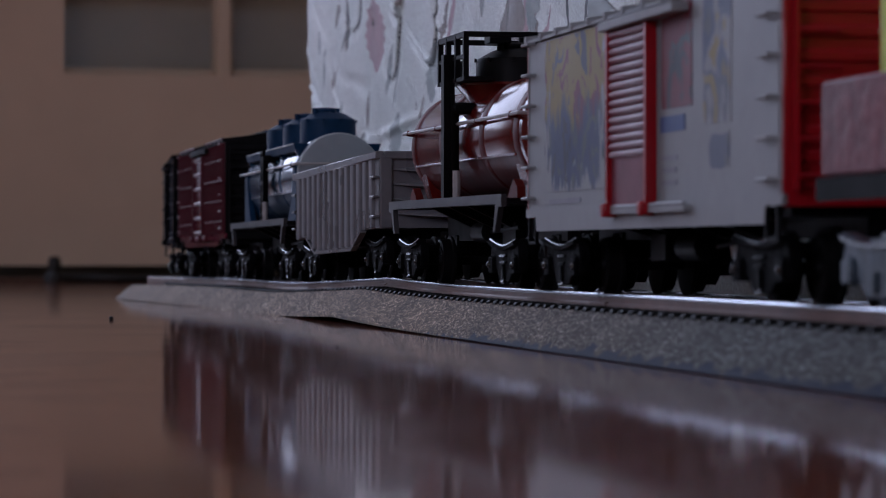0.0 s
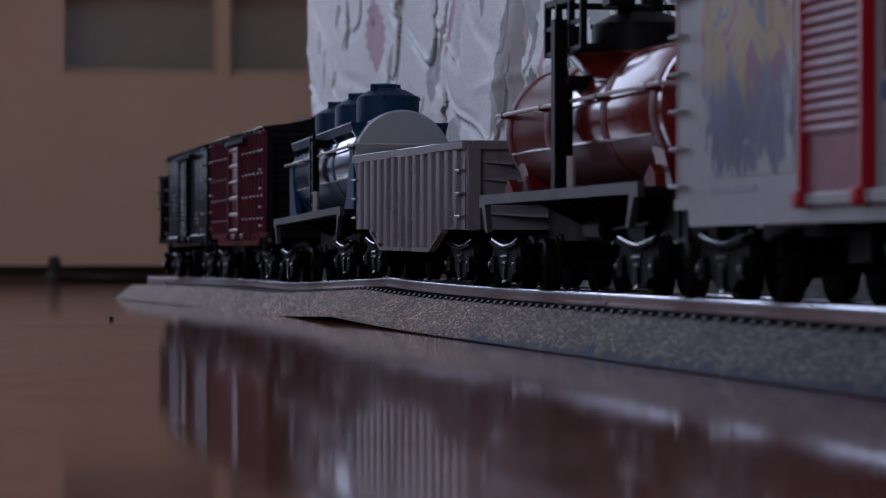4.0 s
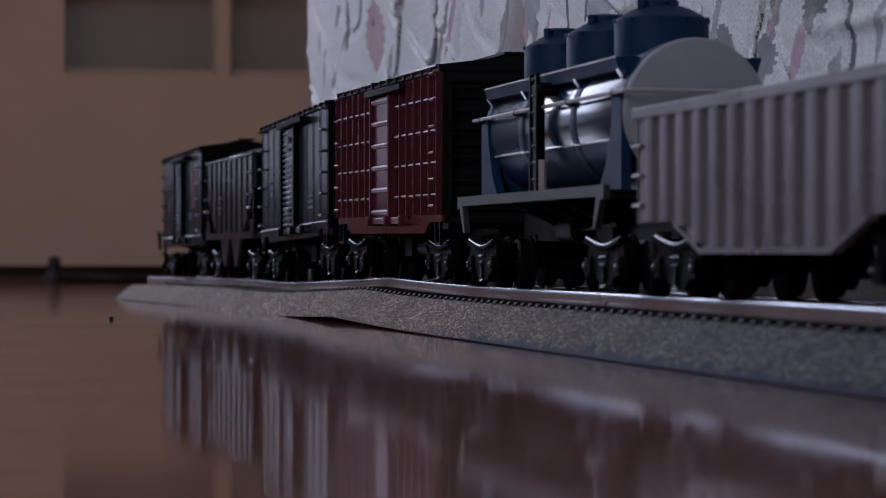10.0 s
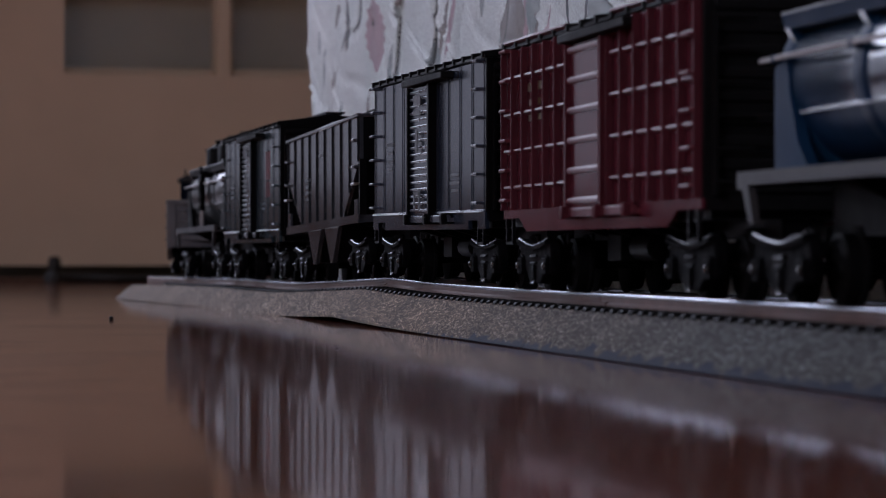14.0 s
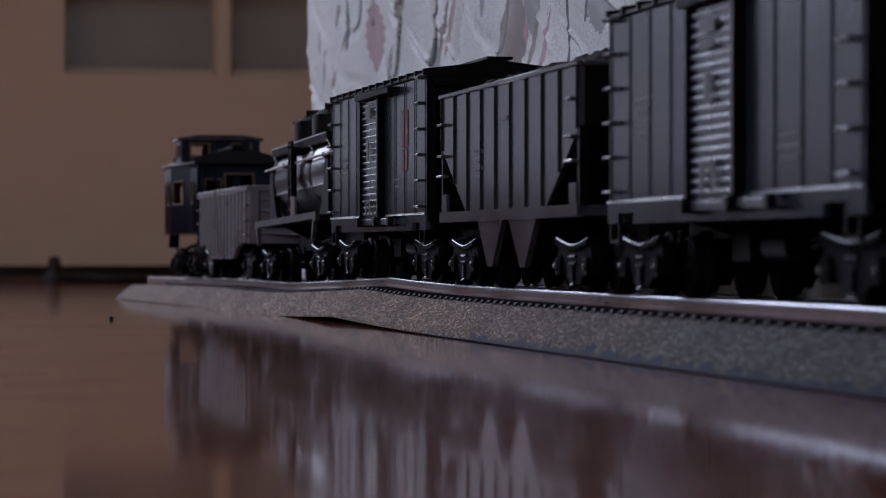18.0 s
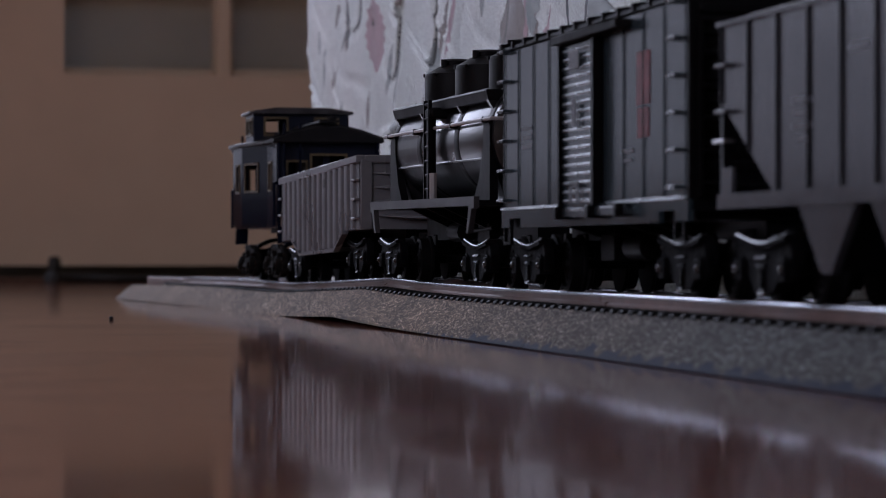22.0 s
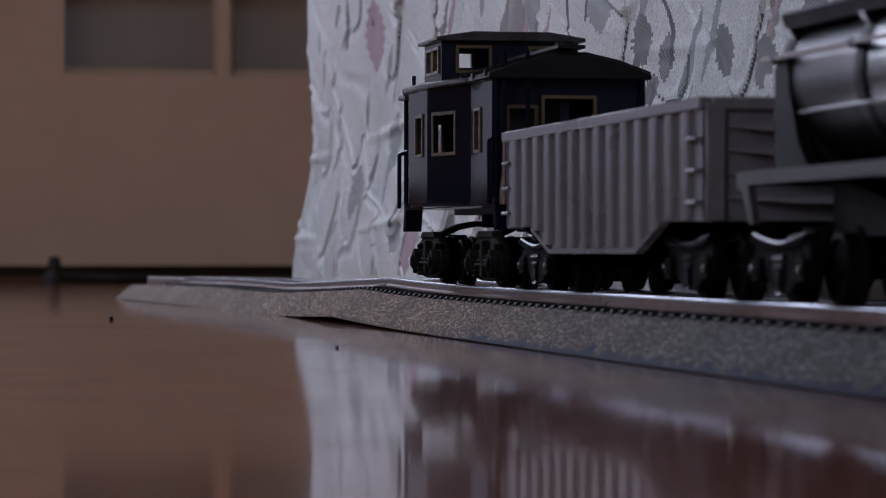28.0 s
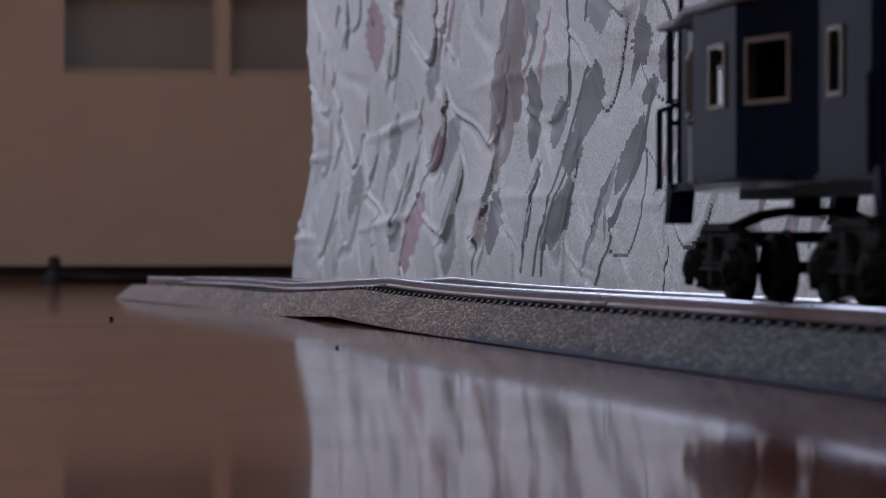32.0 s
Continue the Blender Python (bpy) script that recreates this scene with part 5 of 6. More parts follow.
def hopper_car(label):
    car = base_car("hopper_car", label, "hopper car", 99, 62, sill=15.5, deck=False)
    hw, h, zt = 17.2, 63.5, 42.4
    pts = [(-h, zt), (-h, 31), (-h + 26, 16.5), (h - 26, 16.5), (h, 31), (h, zt)]
    for x0, x1 in ((-hw, -hw + 1.0), (hw - 1.0, hw)):
        part("side_wall", Shape().prism(pts, x0, x1, "x"), M["steel"], car)
    # slope sheets at both ends
    for sy in (-1, 1):
        part("slope_sheet", Shape().prism([(sy * h, 31), (sy * (h - 26), 16.5), (sy * (h - 27.5), 16.5), (sy * (h - 1.4), 32)], -hw + 1, hw - 1, "x"), M["black"], car)
        part("end_wall", Shape().box(-hw + 1, hw - 1, min(sy * h, sy * (h - 1)), max(sy * h, sy * (h - 1)), 31, zt), M["black"], car)
        for x in (-hw + 0.9, hw - 0.9):
            part("corner_post", Shape().box(x - 0.9, x + 0.9, min(sy * h, sy * (h - 1.8)), max(sy * h, sy * (h - 1.8)), 15.5, 31), M["black"], car)
        part("end_platform", Shape().box(-hw, hw, min(sy * h, sy * (h - 20)), max(sy * h, sy * (h - 20)), 14.4, 16.4).box(-hw - 0.3, -hw + 0.4, min(sy * (h - 7), sy * (h - 1.8)), max(sy * (h - 7), sy * (h - 1.8)), 16.4, 20.5), M["steel"], car)
        rungs(car, "metal", sy * (h - 3.6), (24.5,), out=hw)
        rungs(car, "steel_gloss", sy * (h - 4.2), (29, 36), out=hw)
    part("side_sill", Shape().box(-hw - 0.5, -hw + 1.0, -h, h, 14.2, 16.5).box(hw - 1, hw + 0.5, -h, h, 14.2, 16.5), M["steel"], car)
    part("centre_sill", Shape().box(-3.5, 3.5, -h + 2, h - 2, 9.5, 15), M["black"], car)
    # chutes
    for y in (-15, 15):
        for x0, x1 in ((-hw + 0.4, -hw + 1.6), (hw - 1.6, hw - 0.4)):
            part("chute_plate", Shape().prism([(y - 12, 14.2), (y + 12, 14.2), (y + 2.0, 4.6), (y - 2.0, 4.6)], x0, x1, "x"), M["steel"], car)
        part("chute", Shape().prism([(y - 11, 14.2), (y + 11, 14.2), (y + 1.8, 5), (y - 1.8, 5)], -hw + 2, -4, "x").prism([(y - 11, 14.2), (y + 11, 14.2), (y + 1.8, 5), (y - 1.8, 5)], 4, hw - 2, "x"), M["black"], car)
    for i in range(10):
        y = -h + 1.2 + (2 * h - 2.4) * i / 9
        zb = 16.5 if abs(y) < h - 26 else 16.5 + 14.5 * (abs(y) - h + 26) / 26
        for sx in (-1, 1):
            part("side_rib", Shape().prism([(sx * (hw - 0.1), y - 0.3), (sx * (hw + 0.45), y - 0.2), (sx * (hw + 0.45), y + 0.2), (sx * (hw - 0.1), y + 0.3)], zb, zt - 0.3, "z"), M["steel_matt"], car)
    rim = Shape()
    for x in (-hw, hw):
        rim.box(x - 0.7, x + 0.7, -h - 0.5, h + 0.5, zt - 0.5, zt + 0.5)
    for y in (-h, h):
        rim.box(-hw + 0.7, hw - 0.7, y - 0.7, y + 0.7, zt - 0.5, zt + 0.5)
    part("top_rim", rim, M["steel"], car, bevel=0.2)
    # heap of coal
    load = Shape()
    nx, ny = 18, 80
    for i in range(ny + 1):
        for j in range(nx + 1):
            x = (-hw + 1.1) + (2 * hw - 2.2) * j / nx
            y = -h + 1.2 + (2 * h - 2.4) * i / ny
            edge = min(1.0, min(j, nx - j) / 4, min(i, ny - i) / 6)
            load.v.append((x, y, zt - 1.5 + 4.2 * edge + edge * (1.8 * noise.noise(Vector((x * 0.2, y * 0.2, 2))) + 2.0 * noise.noise(Vector((x * 0.55, y * 0.55, 5))))))
    for i in range(ny):
        for j in range(nx):
            a = i * (nx + 1) + j
            load.f.append((a, a + 1, a + nx + 2, a + nx + 1))
    part("coal_load", load, M["roof"], car, "heaped black coal load")
    return car


def caboose(label):
    car = thing("caboose", label, "caboose", "cars of the model train")
    for y in (-40.0, 22.5):
        add_truck(car, y, CABOOSE_TRUCK)
    couplers(car, 56)
    hw, z0, z1 = 16.2, 18.9, 44.0
    f, r = -52.0, 37.5

    def wall(name, plane, a0, a1, zz0, zz1, holes, at, thick, colour, parent):
        """A wall with real window holes. plane x or y; holes: (a0, a1, z0, z1)."""
        cuts = sorted({a0, a1, *[q for w in holes for q in w[:2]]})
        sh = Shape()
        for c0, c1 in zip(cuts, cuts[1:]):
            spans = [(zz0, zz1)]
            for w in holes:
                if w[0] <= c0 and c1 <= w[1]:
                    spans = [(zz0, w[2]), (w[3], zz1)]
            for s0, s1 in spans:
                if plane == "x":
                    sh.box(at, at + thick, c0, c1, s0, s1)
                else:
                    sh.box(c0, c1, at, at + thick, s0, s1)
        ob = put(name, sh.mesh(name, M[colour], weld=True, smooth=False), parent)
        for w in holes:
            g = Shape()
            o = 0.7
            for q in ((w[0] - o, w[1] + o, w[2] - o, w[2]), (w[0] - o, w[1] + o, w[3], w[3] + o), (w[0] - o, w[0], w[2], w[3]), (w[1], w[1] + o, w[2], w[3])):
                d0, d1 = (at - 0.35, at + thick + 0.1) if thick > 0 else (at + thick - 0.1, at + 0.35)
                if plane == "x":
                    g.box(d0, d1, q[0], q[1], q[2], q[3])
                else:
                    g.box(q[0], q[1], d0, d1, q[2], q[3])
            part("window_frame", g, M["gold"], ob, "worn gold window frame")
        return ob

    win = (29.6, 37.9)
    b0, b1, bx, slant = -9.0, 13.0, 21.5, 22.0
    part("car_floor", Shape().box(-hw, hw, f, r, z0 - 1.4, z0), M["navy"], car)
    lean = math.degrees(math.atan2(bx - hw, slant))
    run = math.hypot(bx - hw, slant)
    for sx in (-1, 1):
        at = sx * hw - (0 if sx < 0 else 1.0)
        wall("side_wall", "x", f, b0 - slant, z0, z1, [(-40.5, -35.5, *win)], at, 1.0, "navy", car)
        wall("side_wall", "x", b1 + slant - 0.5, r, z0, z1, [], at, 1.0, "navy", car)
        bat = sx * bx - (0 if sx < 0 else 1.0)
        bay = wall("bay_window", "x", b0, b1, z0 - 0.4, z1, [(b0 + 5.5, b0 + 12.5, *win)], bat, 1.0, "navy", car)
        # the bay's two slanting sides
        for y0, turn in ((b0 - slant, -sx * lean), (b1, sx * lean)):
            p = wall("bay_side", "x", 0.0, run, z0 - 0.4, z1, [(run * 0.36, run * 0.84, *win) if y0 < b0 else (run * 0.2, run * 0.7, *win)], 0.0, -sx * 1.0, "navy", car)
            x0 = sx * hw if y0 < b0 else sx * bx
            p.location = (x0 * 0.001, y0 * 0.001, 0)
            p.rotation_euler = (0, 0, radians(turn))
        part("bay_floor", Shape().prism([(sx * (hw - 0.5), b0 - slant), (sx * (bx - 0.3), b0), (sx * (bx - 0.3), b1), (sx * (hw - 0.5), b1 + slant)], z0 - 1.2, z0 - 0.2, "z"), M["navy"], bay)
        part("bay_roof", Shape().prism([(sx * (hw - 2), b0 - slant - 3), (sx * (hw + 1.6), b0 - slant - 3), (sx * (bx + 1.5), b0 - 0.6), (sx * (bx + 1.5), b1 + 0.6), (sx * (hw + 1.6), b1 + slant + 3), (sx * (hw - 2), b1 + slant + 3)], z1 + 0.05, z1 + 1.3, "z"), M["cab_edge"], bay, bevel=0.3)
    wall("end_wall", "y", -hw + 1, hw - 1, z0, z1, [(-12.5, -7, *win), (-4.9, 5.7, 25, 40.0)], f, 1.0, "cab_dark", car)
    wall("end_wall", "y", -hw + 1, hw - 1, z0, z1, [(-12.5, -9, *win)], r - 1, 1.0, "cab_dark", car)
    # inner wall added so the windows look dark from the camera
    part("view_blocker", Shape().box(-1.0, 1.0, f + 2, 8, z0, z1 - 0.1), M["cab_dark"], car)
    # roof with a bent-plate outline, overhanging
    outline = [(-hw - 1.4, z1), (hw + 1.4, z1), (hw + 1.4, z1 + 1.2), (11, z1 + 3.6), (4, z1 + 5.2), (-4, z1 + 5.2), (-11, z1 + 3.6), (-hw - 1.4, z1 + 1.2)]
    part("roof", Shape().prism(outline, f - 3.5, r + 10, "y"), M["cab_roof"], car, bevel=0.3)
    for i in range(5):
        y = f - 1 + i * 12.5
        part("roof_rib", Shape().prism([(p * 1.02, q + 0.6) for p, q in outline], y, y + 1.2, "y"), M["cab_roof"], car)
    part("running_board", Shape().box(-3, 3, f - 4, 1, z1 + 6.4, z1 + 7.1).box(-3, 3, 26, r + 10, z1 + 6.4, z1 + 7.1), M["cab_roof"], car)
    # cupola
    c0, c1, cz = 2.0, 22.0, 55.6
    cup = part("cupola", Shape().box(-15.2, 15.2, c0 + 1, c1 - 1, z1 + 4, z1 + 5.6), M["cab_dark"], car)
    wall("cupola_wall", "y", -16, 16, z1 + 1, cz, [(-12, -5, z1 + 5, cz - 1.6), (5, 12, z1 + 5, cz - 1.6)], c0, 1.0, "cab_dark", cup)
    wall("cupola_wall", "y", -16, 16, z1 + 1, cz, [(-12, -5, z1 + 5, cz - 1.6), (5, 12, z1 + 5, cz - 1.6)], c1 - 1, 1.0, "cab_dark", cup)
    for sx in (-1, 1):
        wall("cupola_wall", "x", c0 + 1, c1 - 1, z1 + 1, cz, [(c0 + 3.5, c0 + 9, z1 + 5, cz - 1.8), (c1 - 9, c1 - 3.5, z1 + 5, cz - 1.8)], sx * 16 - (0 if sx < 0 else 1), 1.0, "navy", cup)
    part("cupola_roof", Shape().prism([(-17.4, cz), (17.4, cz), (17.4, cz + 0.9), (9, cz + 2.2), (-9, cz + 2.2), (-17.4, cz + 0.9)], c0 - 1.8, c1 + 1.8, "y"), M["cab_edge"], cup, bevel=0.25)
    part("chimney", Shape().rod((6, -26, z1 + 4), (6, -26, z1 + 9), 1.3, 10).rod((6, -26, z1 + 9), (6, -26, z1 + 9.8), 2.2, 10), M["cab_roof"], car)
    # rear and front platforms: steps, posts, railings, ladders
    for sy, e in ((1, r), (-1, f)):
        o = 9 if sy > 0 else 3
        part("end_platform", Shape().box(-hw, hw, min(e, e + sy * o), max(e, e + sy * o), z0 - 1.4, z0), M["navy"], car)
        for sx in (-1, 1):
            part("step", Shape().prism([(e + sy * (o - 3), z0 - 1.4), (e + sy * o, z0 - 1.4), (e + sy * (o + 1.6), z0 - 6.6), (e + sy * (o - 1.2), z0 - 6.6)], min(sx * hw, sx * (hw - 4)), max(sx * hw, sx * (hw - 4)), "x"), M["navy"], car)
            pr = Shape().rod((sx * (hw - 0.4), e + sy * (o - 0.6), z0), (sx * (hw - 0.4), e + sy * (o - 0.6), z1), 0.55, 6)
            part("platform_post", pr, M["navy"], car)
            part("grab_rail", Shape().rod((sx * (hw + 1.2), e + sy * o, z0 - 1), (sx * (hw + 1.2), e + sy * o, z0 + 12), 0.5, 6).rod((sx * (hw + 1.2), e + sy * o, z0 + 12), (sx * (hw - 1), e + sy * (o - 3), z0 + 13), 0.5, 6), M["navy"], car)
        part("end_railing", Shape().rod((-hw, e + sy * (o - 0.6), z0 + 10), (hw, e + sy * (o - 0.6), z0 + 10), 0.45, 6).rod((-6, e + sy * (o - 0.6), z0), (-6, e + sy * (o - 0.6), z0 + 10), 0.4, 6).rod((6, e + sy * (o - 0.6), z0), (6, e + sy * (o - 0.6), z0 + 10), 0.4, 6), M["navy"], car)
        part("end_ladder", Shape().rod((-14, e + sy * o, z0), (-14, e + sy * (o - 1), z1 + 6), 0.45, 6).rod((-9, e + sy * o, z0), (-9, e + sy * (o - 1), z1 + 6), 0.45, 6), M["navy"], car)
    part("centre_sill", Shape().box(-4, 4, f - 8, r + 8, z0 - 2.6, z0 - 1.4), M["black"], car)
    # brown piece of the front platform's railing
    part("front_railing", Shape().prism([(f - 3.2, z0 - 1.2), (f - 8.4, z0 - 1.2), (f - 8.8, 27.0), (f - 9.2, 31.0), (f - 6.6, 31.8), (f - 6.2, 24.0), (f - 3.2, z0 + 0.4)], -15.4, -13.2, "x"), M["rust"], car, "rust-brown front platform railing")
    for y in (-40.0, 22.5):
        # a bolster that arches up from both sideframes to the body
        pts = [(-13.4, 10.6), (-11.6, 12.4), (-8, 14.0), (-4, 14.7), (4, 14.7), (8, 14.0), (11.6, 12.4), (13.4, 10.6)]
        part("bolster", Shape().prism(pts + [(a * 0.97, b - 1.3) for a, b in reversed(pts)], y - 2.2, y + 2.2, "y"), M["black"], car)
        part("truck_pin", Shape().rod((0, y, 13.2), (0, y, z0 - 1.4), 2.2, 10), M["black"], car)
    return car


M["rust"] = mat("rust_brown_plastic", (0.095, 0.052, 0.030), 0.45, vary=0.4, scale=400, bump=0.4)
M["cab_dark"] = mat("dull_navy_end", (0.007, 0.010, 0.024), 0.55, vary=0.25, spec=0.2)
M["cab_edge"] = mat("worn_roof_edge", (0.020, 0.018, 0.022), 0.4, vary=0.8, scale=260, bump=0.8, colour2=(0.085, 0.08, 0.09), spec=0.3)
M["cab_roof"] = mat("dull_black_roof", (0.008, 0.008, 0.010), 0.5, vary=0.3, bump=0.3, spec=0.2)


M["truck_grey"] = mat("blue_grey_truck", (0.05, 0.075, 0.10), 0.35, vary=0.5, scale=500, bump=0.8)


def lead_car(label):
    grey_trucks = []
    for me in TRUCK[:5]:
        me = me.copy()
        me.materials[0] = M["truck_grey"]
        grey_trucks.append(me)
    car = base_car("flatcar", label, "flatcar", 110, 72, sill=17, deck=True, trucks=(*grey_trucks, ()))
    part("bulkhead_box", Shape().prism([(-70, 18), (70, 18), (70, 31), (-70, 31)], -17.4, -16.2, "x").prism([(-70, 18), (70, 18), (70, 31), (-70, 31)], 16.2, 17.4, "x").box(-16.2, 16.2, 68.5, 70, 18, 31).box(-16.2, 16.2, -70, -68.5, 18, 31), M["pink"], car, "faded pink crate sides", bevel=0.4)
    part("load", Shape().box(-12, 12, -60, 62, 18, 52), M["lime"], car, "yellow-green boxed load", bevel=1.0)
    part("side_sill", Shape().box(-17.8, -16.8, -71, 71, 14.6, 17.8).box(16.8, 17.8, -71, 71, 14.6, 17.8), M["wheel"], car)
    return car


CARS = []


def add_car(car, front, rear):
    """front, rear: how far the two trucks run behind the leading truck of the red boxcar, in millimetres."""
    CARS.append((car, front * 0.001, rear * 0.001))


def print_material(name, low, high, split, box, seed, cover, solid=0.20):
    """Faded many-coloured printing: two palettes, below and above a height, breaking up to bare white at its ragged edge."""
    m = mat(name, (0.265, 0.283, 0.300), 0.5, vary=0.06, bump=0.1, spec=0.3)
    nt = m.node_tree
    b = nt.nodes["Principled BSDF"]
    tc = nt.nodes.new("ShaderNodeTexCoord")

    def field(scale, stretch, detail, shift):
        mp = nt.nodes.new("ShaderNodeMapping")
        mp.inputs["Scale"].default_value = stretch
        mp.inputs["Location"].default_value = (0, seed + shift, 0)
        nt.links.new(tc.outputs["Object"], mp.inputs[0])
        n = nt.nodes.new("ShaderNodeTexNoise")
        n.inputs["Scale"].default_value = scale
        n.inputs["Detail"].default_value = detail
        n.inputs["Distortion"].default_value = 0.8
        nt.links.new(mp.outputs[0], n.inputs[0])
        return n.outputs[0]

    def palette(fac, cols):
        r = nt.nodes.new("ShaderNodeValToRGB")
        r.color_ramp.interpolation = 'CONSTANT'
        e = r.color_ramp.elements
        e[0].color = (*cols[0], 1)
        for i, q in enumerate(cols[1:]):
            k = e[1] if i == 0 else e.new(0.5)
            k.position = 0.38 + 0.24 * i / max(1, len(cols) - 2)
            k.color = (*q, 1)
        nt.links.new(fac, r.inputs[0])
        return r.outputs[0]

    def calc(op, a, v):
        n = nt.nodes.new("ShaderNodeMath")
        n.operation = op
        for k, q in enumerate((a, v)):
            if isinstance(q, float):
                n.inputs[k].default_value = q
            else:
                nt.links.new(q, n.inputs[k])
        return n.outputs[0]

    spots = field(150, (1, 1, 0.8), 4, 0)
    xyz = nt.nodes.new("ShaderNodeSeparateXYZ")
    nt.links.new(tc.outputs["Object"], xyz.inputs[0])
    rag = field(330, (1, 1, 0.35), 4, 5)
    up = nt.nodes.new("ShaderNodeMapRange")
    up.inputs[1].default_value, up.inputs[2].default_value = split * 0.001 - 0.0025, split * 0.001 + 0.0025
    nt.links.new(calc('ADD', xyz.outputs[2], calc('MULTIPLY', calc('SUBTRACT', rag, 0.5), 0.02)), up.inputs[0])
    ink = nt.nodes.new("ShaderNodeMix")
    ink.data_type = 'RGBA'
    nt.links.new(up.outputs[0], ink.inputs[0])
    nt.links.new(palette(spots, low), ink.inputs[6])
    nt.links.new(palette(spots, high), ink.inputs[7])
    # distance inside the printed oval or box, made ragged
    y0, y1, z0, z1 = [q * 0.001 for q in box]
    dy = calc('ABSOLUTE', calc('DIVIDE', calc('SUBTRACT', xyz.outputs[1], (y0 + y1) / 2), (y1 - y0) / 2), 0.0)
    dz = calc('ABSOLUTE', calc('DIVIDE', calc('SUBTRACT', xyz.outputs[2], (z0 + z1) / 2), (z1 - z0) / 2), 0.0)
    d = calc('ADD', calc('POWER', dy, 4.0), calc('POWER', dz, 4.0))
    cutoff = nt.nodes.new("ShaderNodeMapRange")
    cutoff.inputs[1].default_value, cutoff.inputs[2].default_value = 0.40, 0.46
    cutoff.inputs[4].default_value = cover
    nt.links.new(calc('SUBTRACT', calc('ADD', rag, solid), calc('MULTIPLY', d, 0.3)), cutoff.inputs[0])
    out = nt.nodes.new("ShaderNodeMix")
    out.data_type = 'RGBA'
    nt.links.new(cutoff.outputs[0], out.inputs[0])
    nt.links.new(b.inputs["Base Color"].links[0].from_socket, out.inputs[6])
    nt.links.new(ink.outputs[2], out.inputs[7])
    nt.links.new(out.outputs[2], b.inputs["Base Color"])
    return m


INK_R, INK_Y, INK_G, INK_B, INK_D, INK_W = (0.15, 0.012, 0.028), (0.24, 0.17, 0.018), (0.06, 0.066, 0.09), (0.018, 0.035, 0.11), (0.016, 0.018, 0.035), (0.23, 0.24, 0.25)
PRINT_COMIC = print_material("comic_print", (INK_B, INK_G, INK_B, INK_D, INK_W), (INK_R, INK_R, INK_Y, INK_Y, INK_R, INK_G, INK_B), 34, (20, 66, 19, 56), 1.0, 0.92)
PRINT_RED = print_material("red_print_patch", (INK_R, INK_R, INK_D, INK_R), (INK_R, INK_R, INK_G, INK_R), 40, (-35, -15.5, 30, 51), 7.0, 0.95, 0.34)
PRINT_FIGURE = print_material("figure_print", (INK_Y, INK_W, INK_G, INK_Y), (INK_Y, INK_W, INK_B, INK_G, INK_D), 36, (-55, -40, 27.5, 56), 3.0, 0.8)
PRINT_SMALL = print_material("small_grey_print", (INK_G, INK_B, INK_G), (INK_G, INK_B, INK_G), 23, (-54, -43.5, 20.5, 26), 4.0, 0.7)


def printed_panel(car, y0, y1, z0, z1, material):
    part("printed_panel", Shape().box(-17.32, -17.1, y0, y1, z0, min(z1, 48.0)), material, car, "faded colourful printing")


add_car(lead_car("flatcar with faded pink sides and a yellow-green load"), -788, -678)

wb = boxcar("white boxcar with red door, red ends and bright printing", 161, 124, "white", "scarlet", "white",
            {"posts": 2, "door": "mauve", "frame": "scarlet", "latch": "scarlet", "latches": (-12, 12), "door_ribs": 15, "door_span": (0.30, 0.98), "shine": "white", "belly": 2.9, "step": 8, "fall": 0.6})
printed_panel(wb, 20.0, 66.0, 19.0, 50.0, PRINT_COMIC)
printed_panel(wb, -34.0, -16.5, 31.0, 50.0, PRINT_RED)
printed_panel(wb, -55.0, -40.0, 27.5, 50.0, PRINT_FIGURE)
printed_panel(wb, -54.0, -43.5, 20.5, 26.0, PRINT_SMALL)
print_bars(wb, "printblue", [(-23, 28.5, 14, 2.6)], name="printed_bar")
print_bars(wb, "printgrey", [(50, 17.2, 24, 1.0), (-21, 23, 9, 0.8), (-21, 21, 8, 0.8), (-21, 19, 9, 0.8)])
add_car(wb, -628, -504)

add_car(tank_car("glossy red single-dome tank car with black railed platform", "red", "inkmatt", (0,), None, True), -453.5, -350)
add_car(gondola("grey plastic gondola with ribbed sides, empty"), -304.5, -197)
add_car(tank_car("glossy blue three-dome tank car with pale grey ends", "blue", "bluematt", (-37, 0, 37), "cream"), -150, -46.5)

rb = boxcar("oxide-red boxcar with ribbed sides and a black roof", 141, 110, "oxide", "roof", "roof",
            {"posts": 7, "shine": "oxide_gloss", "ledges": 5, "door_ribs": 6, "frame": "oxide_matt", "latch": "oxide_matt", "hood": "roof", "belly": 2.8, "proud": 1.35, "post": 0.42})
print_bars(rb, "gold", [(44, 40, 12, 1.6), (44, 37, 9, 1.2), (44, 34, 11, 1.2)])
add_car(rb, 0, 110)

db = boxcar("dark slate-blue boxcar with faded white door lettering", 133, 108, "slate", "black", "black",
            {"posts": 5, "door_ribs": 18, "rib": 0.36, "shine": "slate_gloss", "fascia": True, "frame": "black", "latch": "black", "hood": "roof"})
print_bars(db, "faded", [(0, 42.5, 8, 2.2), (0, 39.6, 8, 1.2), (0, 33, 3, 5), (0, 21, 8, 1.0), (-3, 19, 1.6, 4), (3, 19, 1.6, 4)], x=-17.2 - 2.05)
print_bars(db, "faded", [(44, 33.5, 10, 0.8), (44, 31.5, 7, 0.8), (44, 29.5, 9, 0.8), (44, 27.5, 6, 0.8), (-34, 24.5, 9, 0.7), (-34, 22.8, 11, 0.7), (-34, 21.1, 8, 0.7)], x=-17.25)
add_car(db, 156, 264)

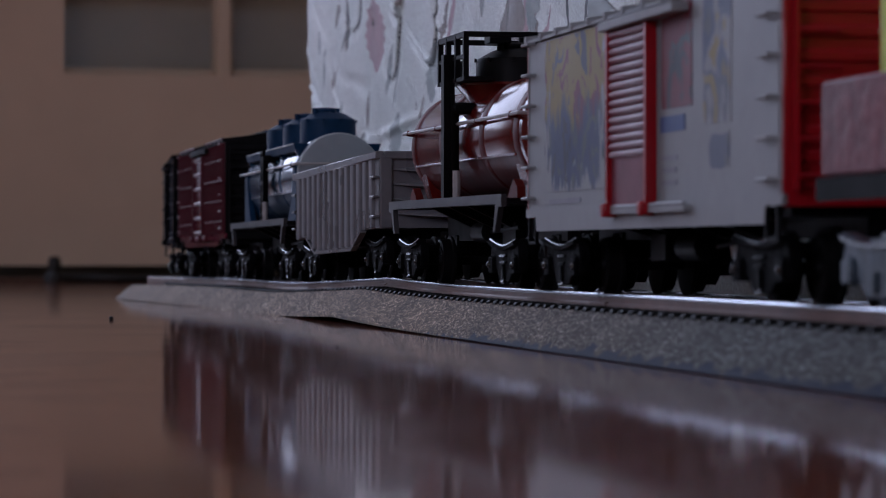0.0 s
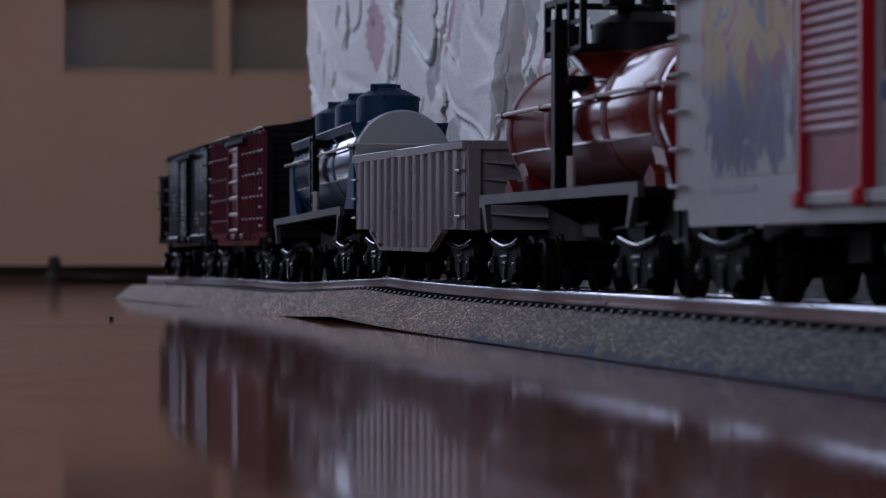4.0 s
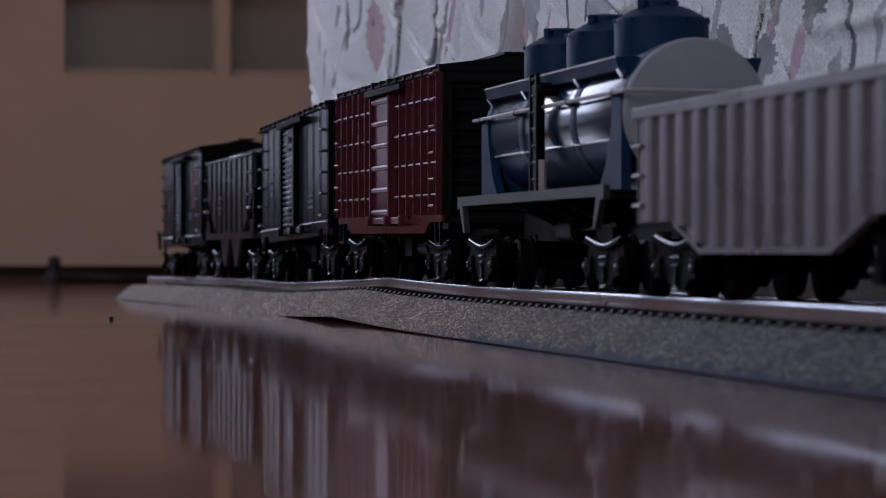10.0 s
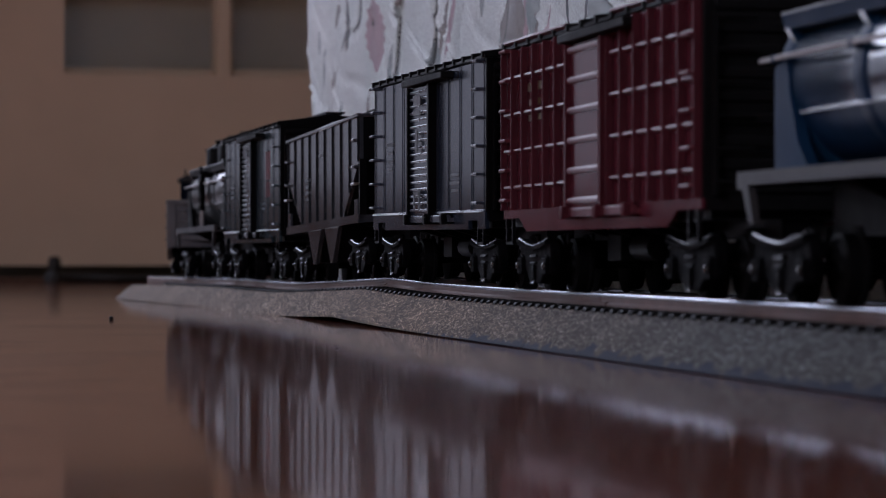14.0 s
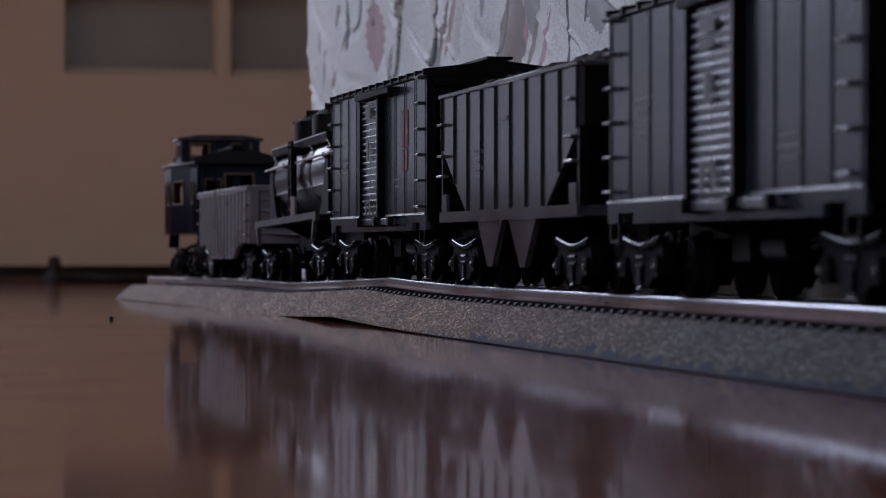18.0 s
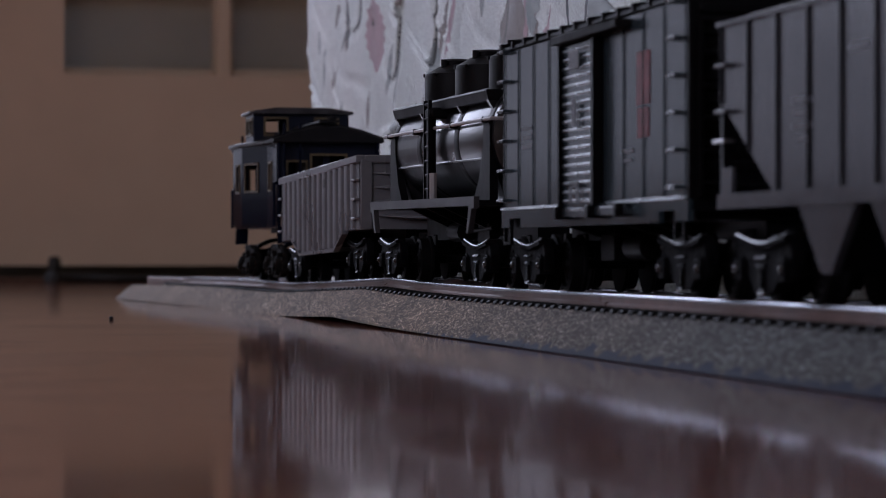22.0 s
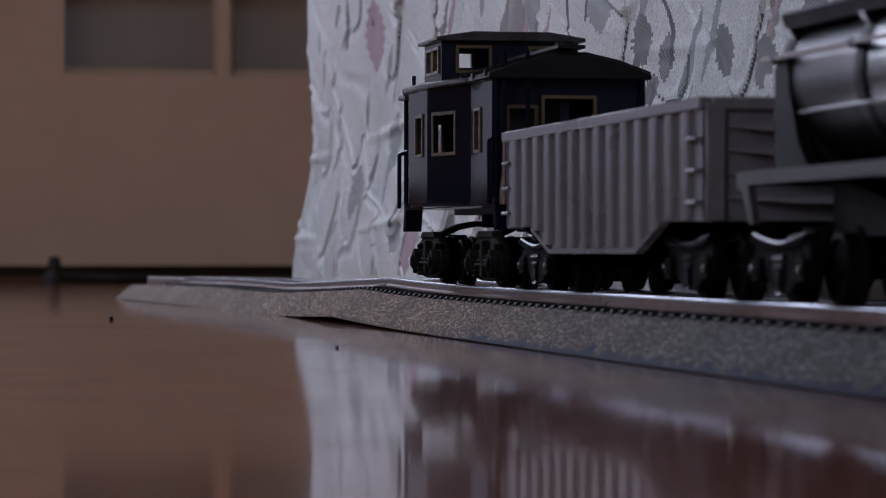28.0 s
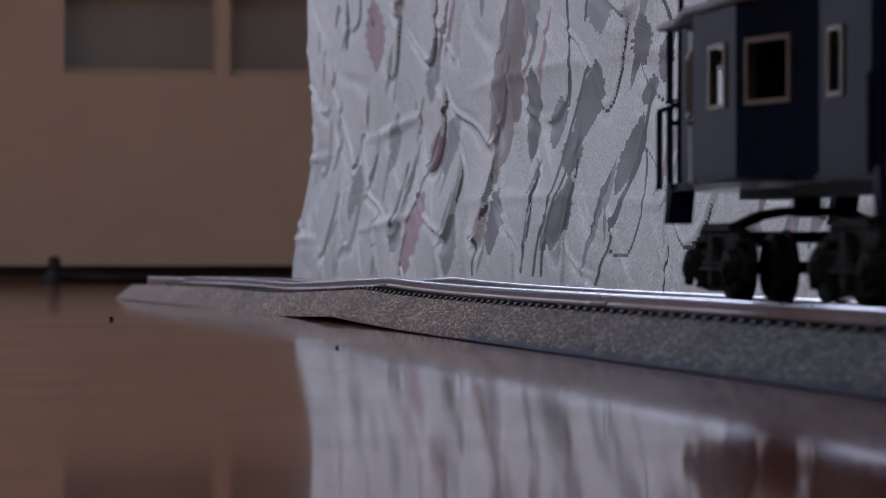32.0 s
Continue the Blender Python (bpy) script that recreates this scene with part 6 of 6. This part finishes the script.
hop = hopper_car("dark grey ribbed hopper car heaped with coal")
print_bars(hop, "faded", [(0, 35, 8, 0.9), (24, 29, 8, 0.8), (24, 27.2, 6, 0.8), (24, 25.4, 8, 0.8), (24, 23.6, 5, 0.8)], x=-17.25)
add_car(hop, 312, 411)

eb = boxcar("dark teal boxcar with a small red emblem", 135, 110, "green", "black", "black",
            {"posts": 5, "door_ribs": 18, "rib": 0.36, "shine": "green_gloss", "fascia": True, "frame": "black", "latch": "black", "hood": "roof"})
print_bars(eb, "emblem", [(-40, 37, 8, 9), (-40, 29.5, 7, 5)], x=-17.25)
print_bars(eb, "faded", [(46, 32, 9, 0.8), (46, 30.2, 7, 0.8), (46, 28.4, 9, 0.8), (-30, 25, 8, 0.7), (-30, 23.4, 6, 0.7)], x=-17.25)
print_bars(eb, "faded", [(0, 42.5, 7, 3), (0, 33, 3, 5), (0, 20, 7, 1.0), (-2.6, 18.4, 1.4, 3.6), (2.6, 18.4, 1.4, 3.6)], x=-17.2 - 2.05)
add_car(eb, 454, 564)

add_car(tank_car("glossy black three-dome tank car", "ink", "inkmatt", (-37, 0, 37), None), 613, 716.5)
add_car(gondola("grey plastic gondola with ribbed sides, empty"), 764, 871.5)
add_car(caboose("dark navy caboose with a cupola, bay windows and gold window frames"), 926.5, 989.5)


# ---- small things on the floor ----
def build_clutter():
    stop = thing("door_stop", "small black rubber door stop on the floor", "door stop")
    z = floor_z(3.1) * 1000
    part("base", Shape().lathe([(11, z + 0.1), (11, z + 8), (8, z + 12)], 16, "z", (215, 3120, 0)), M["rubber"], stop)
    part("knob", Shape().lathe([(6, z + 11), (7, z + 20), (6, z + 27), (2, z + 29)], 16, "z", (215, 3120, 0)), M["rubber"], stop)
    cord = Shape()
    n, k = 30, 8
    for i in range(n + 1):
        r = 5.5 - i * 0.08
        for j in range(k):
            t = 2 * math.pi * j / k
            cord.v.append((222 + i * 6, 3118 + 3 * math.sin(i * 0.5) + r * math.cos(t), z + r + r * math.sin(t)))
    for i in range(n):
        for j in range(k):
            j2 = (j + 1) % k
            cord.f.append((i * k + j, i * k + j2, (i + 1) * k + j2, (i + 1) * k + j))
    tagged(put("cable", cord.mesh("cable", M["rubber"])), "black tapering strip along the floor", "cable")
    for i, (x, y, s) in enumerate(((0.0705, 0.80, 0.9), (0.0905, 0.545, 0.5), (0.109, 0.334, 0.3))):
        c = Shape().lathe([(0.3 * s, 0.0), (0.8 * s, 0.3 * s), (0.6 * s, 0.9 * s), (0.1, 1.1 * s)], 7)
        ob = put("crumb", c.mesh("crumb", M["rubber"]), None, (x * 1000, y * 1000, floor_z(y) * 1000))
        tagged(ob, "tiny dark crumb lying on the floor", "crumb", "crumbs on the floor")


build_clutter()

# ---- motion: the train rolls towards the camera and past it ----
RUN = [(0.0, 1047), (1.0, 1024), (2.0, 1003), (3.0, 979), (3.5, 966), (5.5, 864), (6.0, 841), (6.5, 818), (7.0, 794), (7.5, 767), (8.0, 740),
       (9.0, 701), (10.0, 661), (11.0, 619), (12.0, 571), (12.5, 541), (13.0, 508), (13.5, 483), (14.0, 456), (14.5, 427), (16.5, 317),
       (17.0, 289), (18.0, 222), (18.5, 188), (19.0, 157), (20.0, 105), (21.0, 56), (22.0, 7), (23.0, -38), (24.0, -78), (25.0, -111), (25.5, -126),
       (27.5, -261), (28.0, -307), (28.5, -345), (29.0, -380), (30.0, -437), (31.0, -491), (32.0, -539)]


def where(t):
    """How far along the track the train's reference truck is at t seconds, smoothly between the rows."""
    ts = [r[0] for r in RUN]
    i = max(0, min(len(RUN) - 2, int(np.searchsorted(ts, t, side="right")) - 1))

    def slope(k):
        a, b = max(0, k - 1), min(len(RUN) - 1, k + 1)
        return (RUN[b][1] - RUN[a][1]) / (RUN[b][0] - RUN[a][0])
    t0, v0 = RUN[i]
    t1, v1 = RUN[i + 1]
    h = t1 - t0
    u = (t - t0) / h
    return 0.001 * (v0 * (2 * u ** 3 - 3 * u ** 2 + 1) + slope(i) * h * (u ** 3 - 2 * u ** 2 + u) + v1 * (-2 * u ** 3 + 3 * u ** 2) + slope(i + 1) * h * (u ** 3 - u ** 2))


def motions():
    times = [0.5 * i for i in range(65)]
    for car, a, b in CARS:
        rows = []
        for t in times:
            s = where(t)
            p, _ = path(s + a)
            q, _ = path(s + b)
            c, d = (p + q) / 2, q - p
            rows.append((t, pose(c.x, c.y, c.z + RAIL_TOP, math.degrees(math.atan2(d.z, d.y)) if d.y > 0.5 * d.length else 0.0, 0,
                                 math.degrees(math.atan2(-d.x, d.y)))))
        walk(car, rows)
    steps = [i * 32.0 / 240 for i in range(241)]
    spin = [(t, math.degrees((where(0) - where(t)) / 0.00525)) for t in steps]
    for w, dy in WHEELS:
        walk(w, [(t, pose(0, dy * 0.001, 0.00525, turn, 0, 0)) for t, turn in spin])


motions()
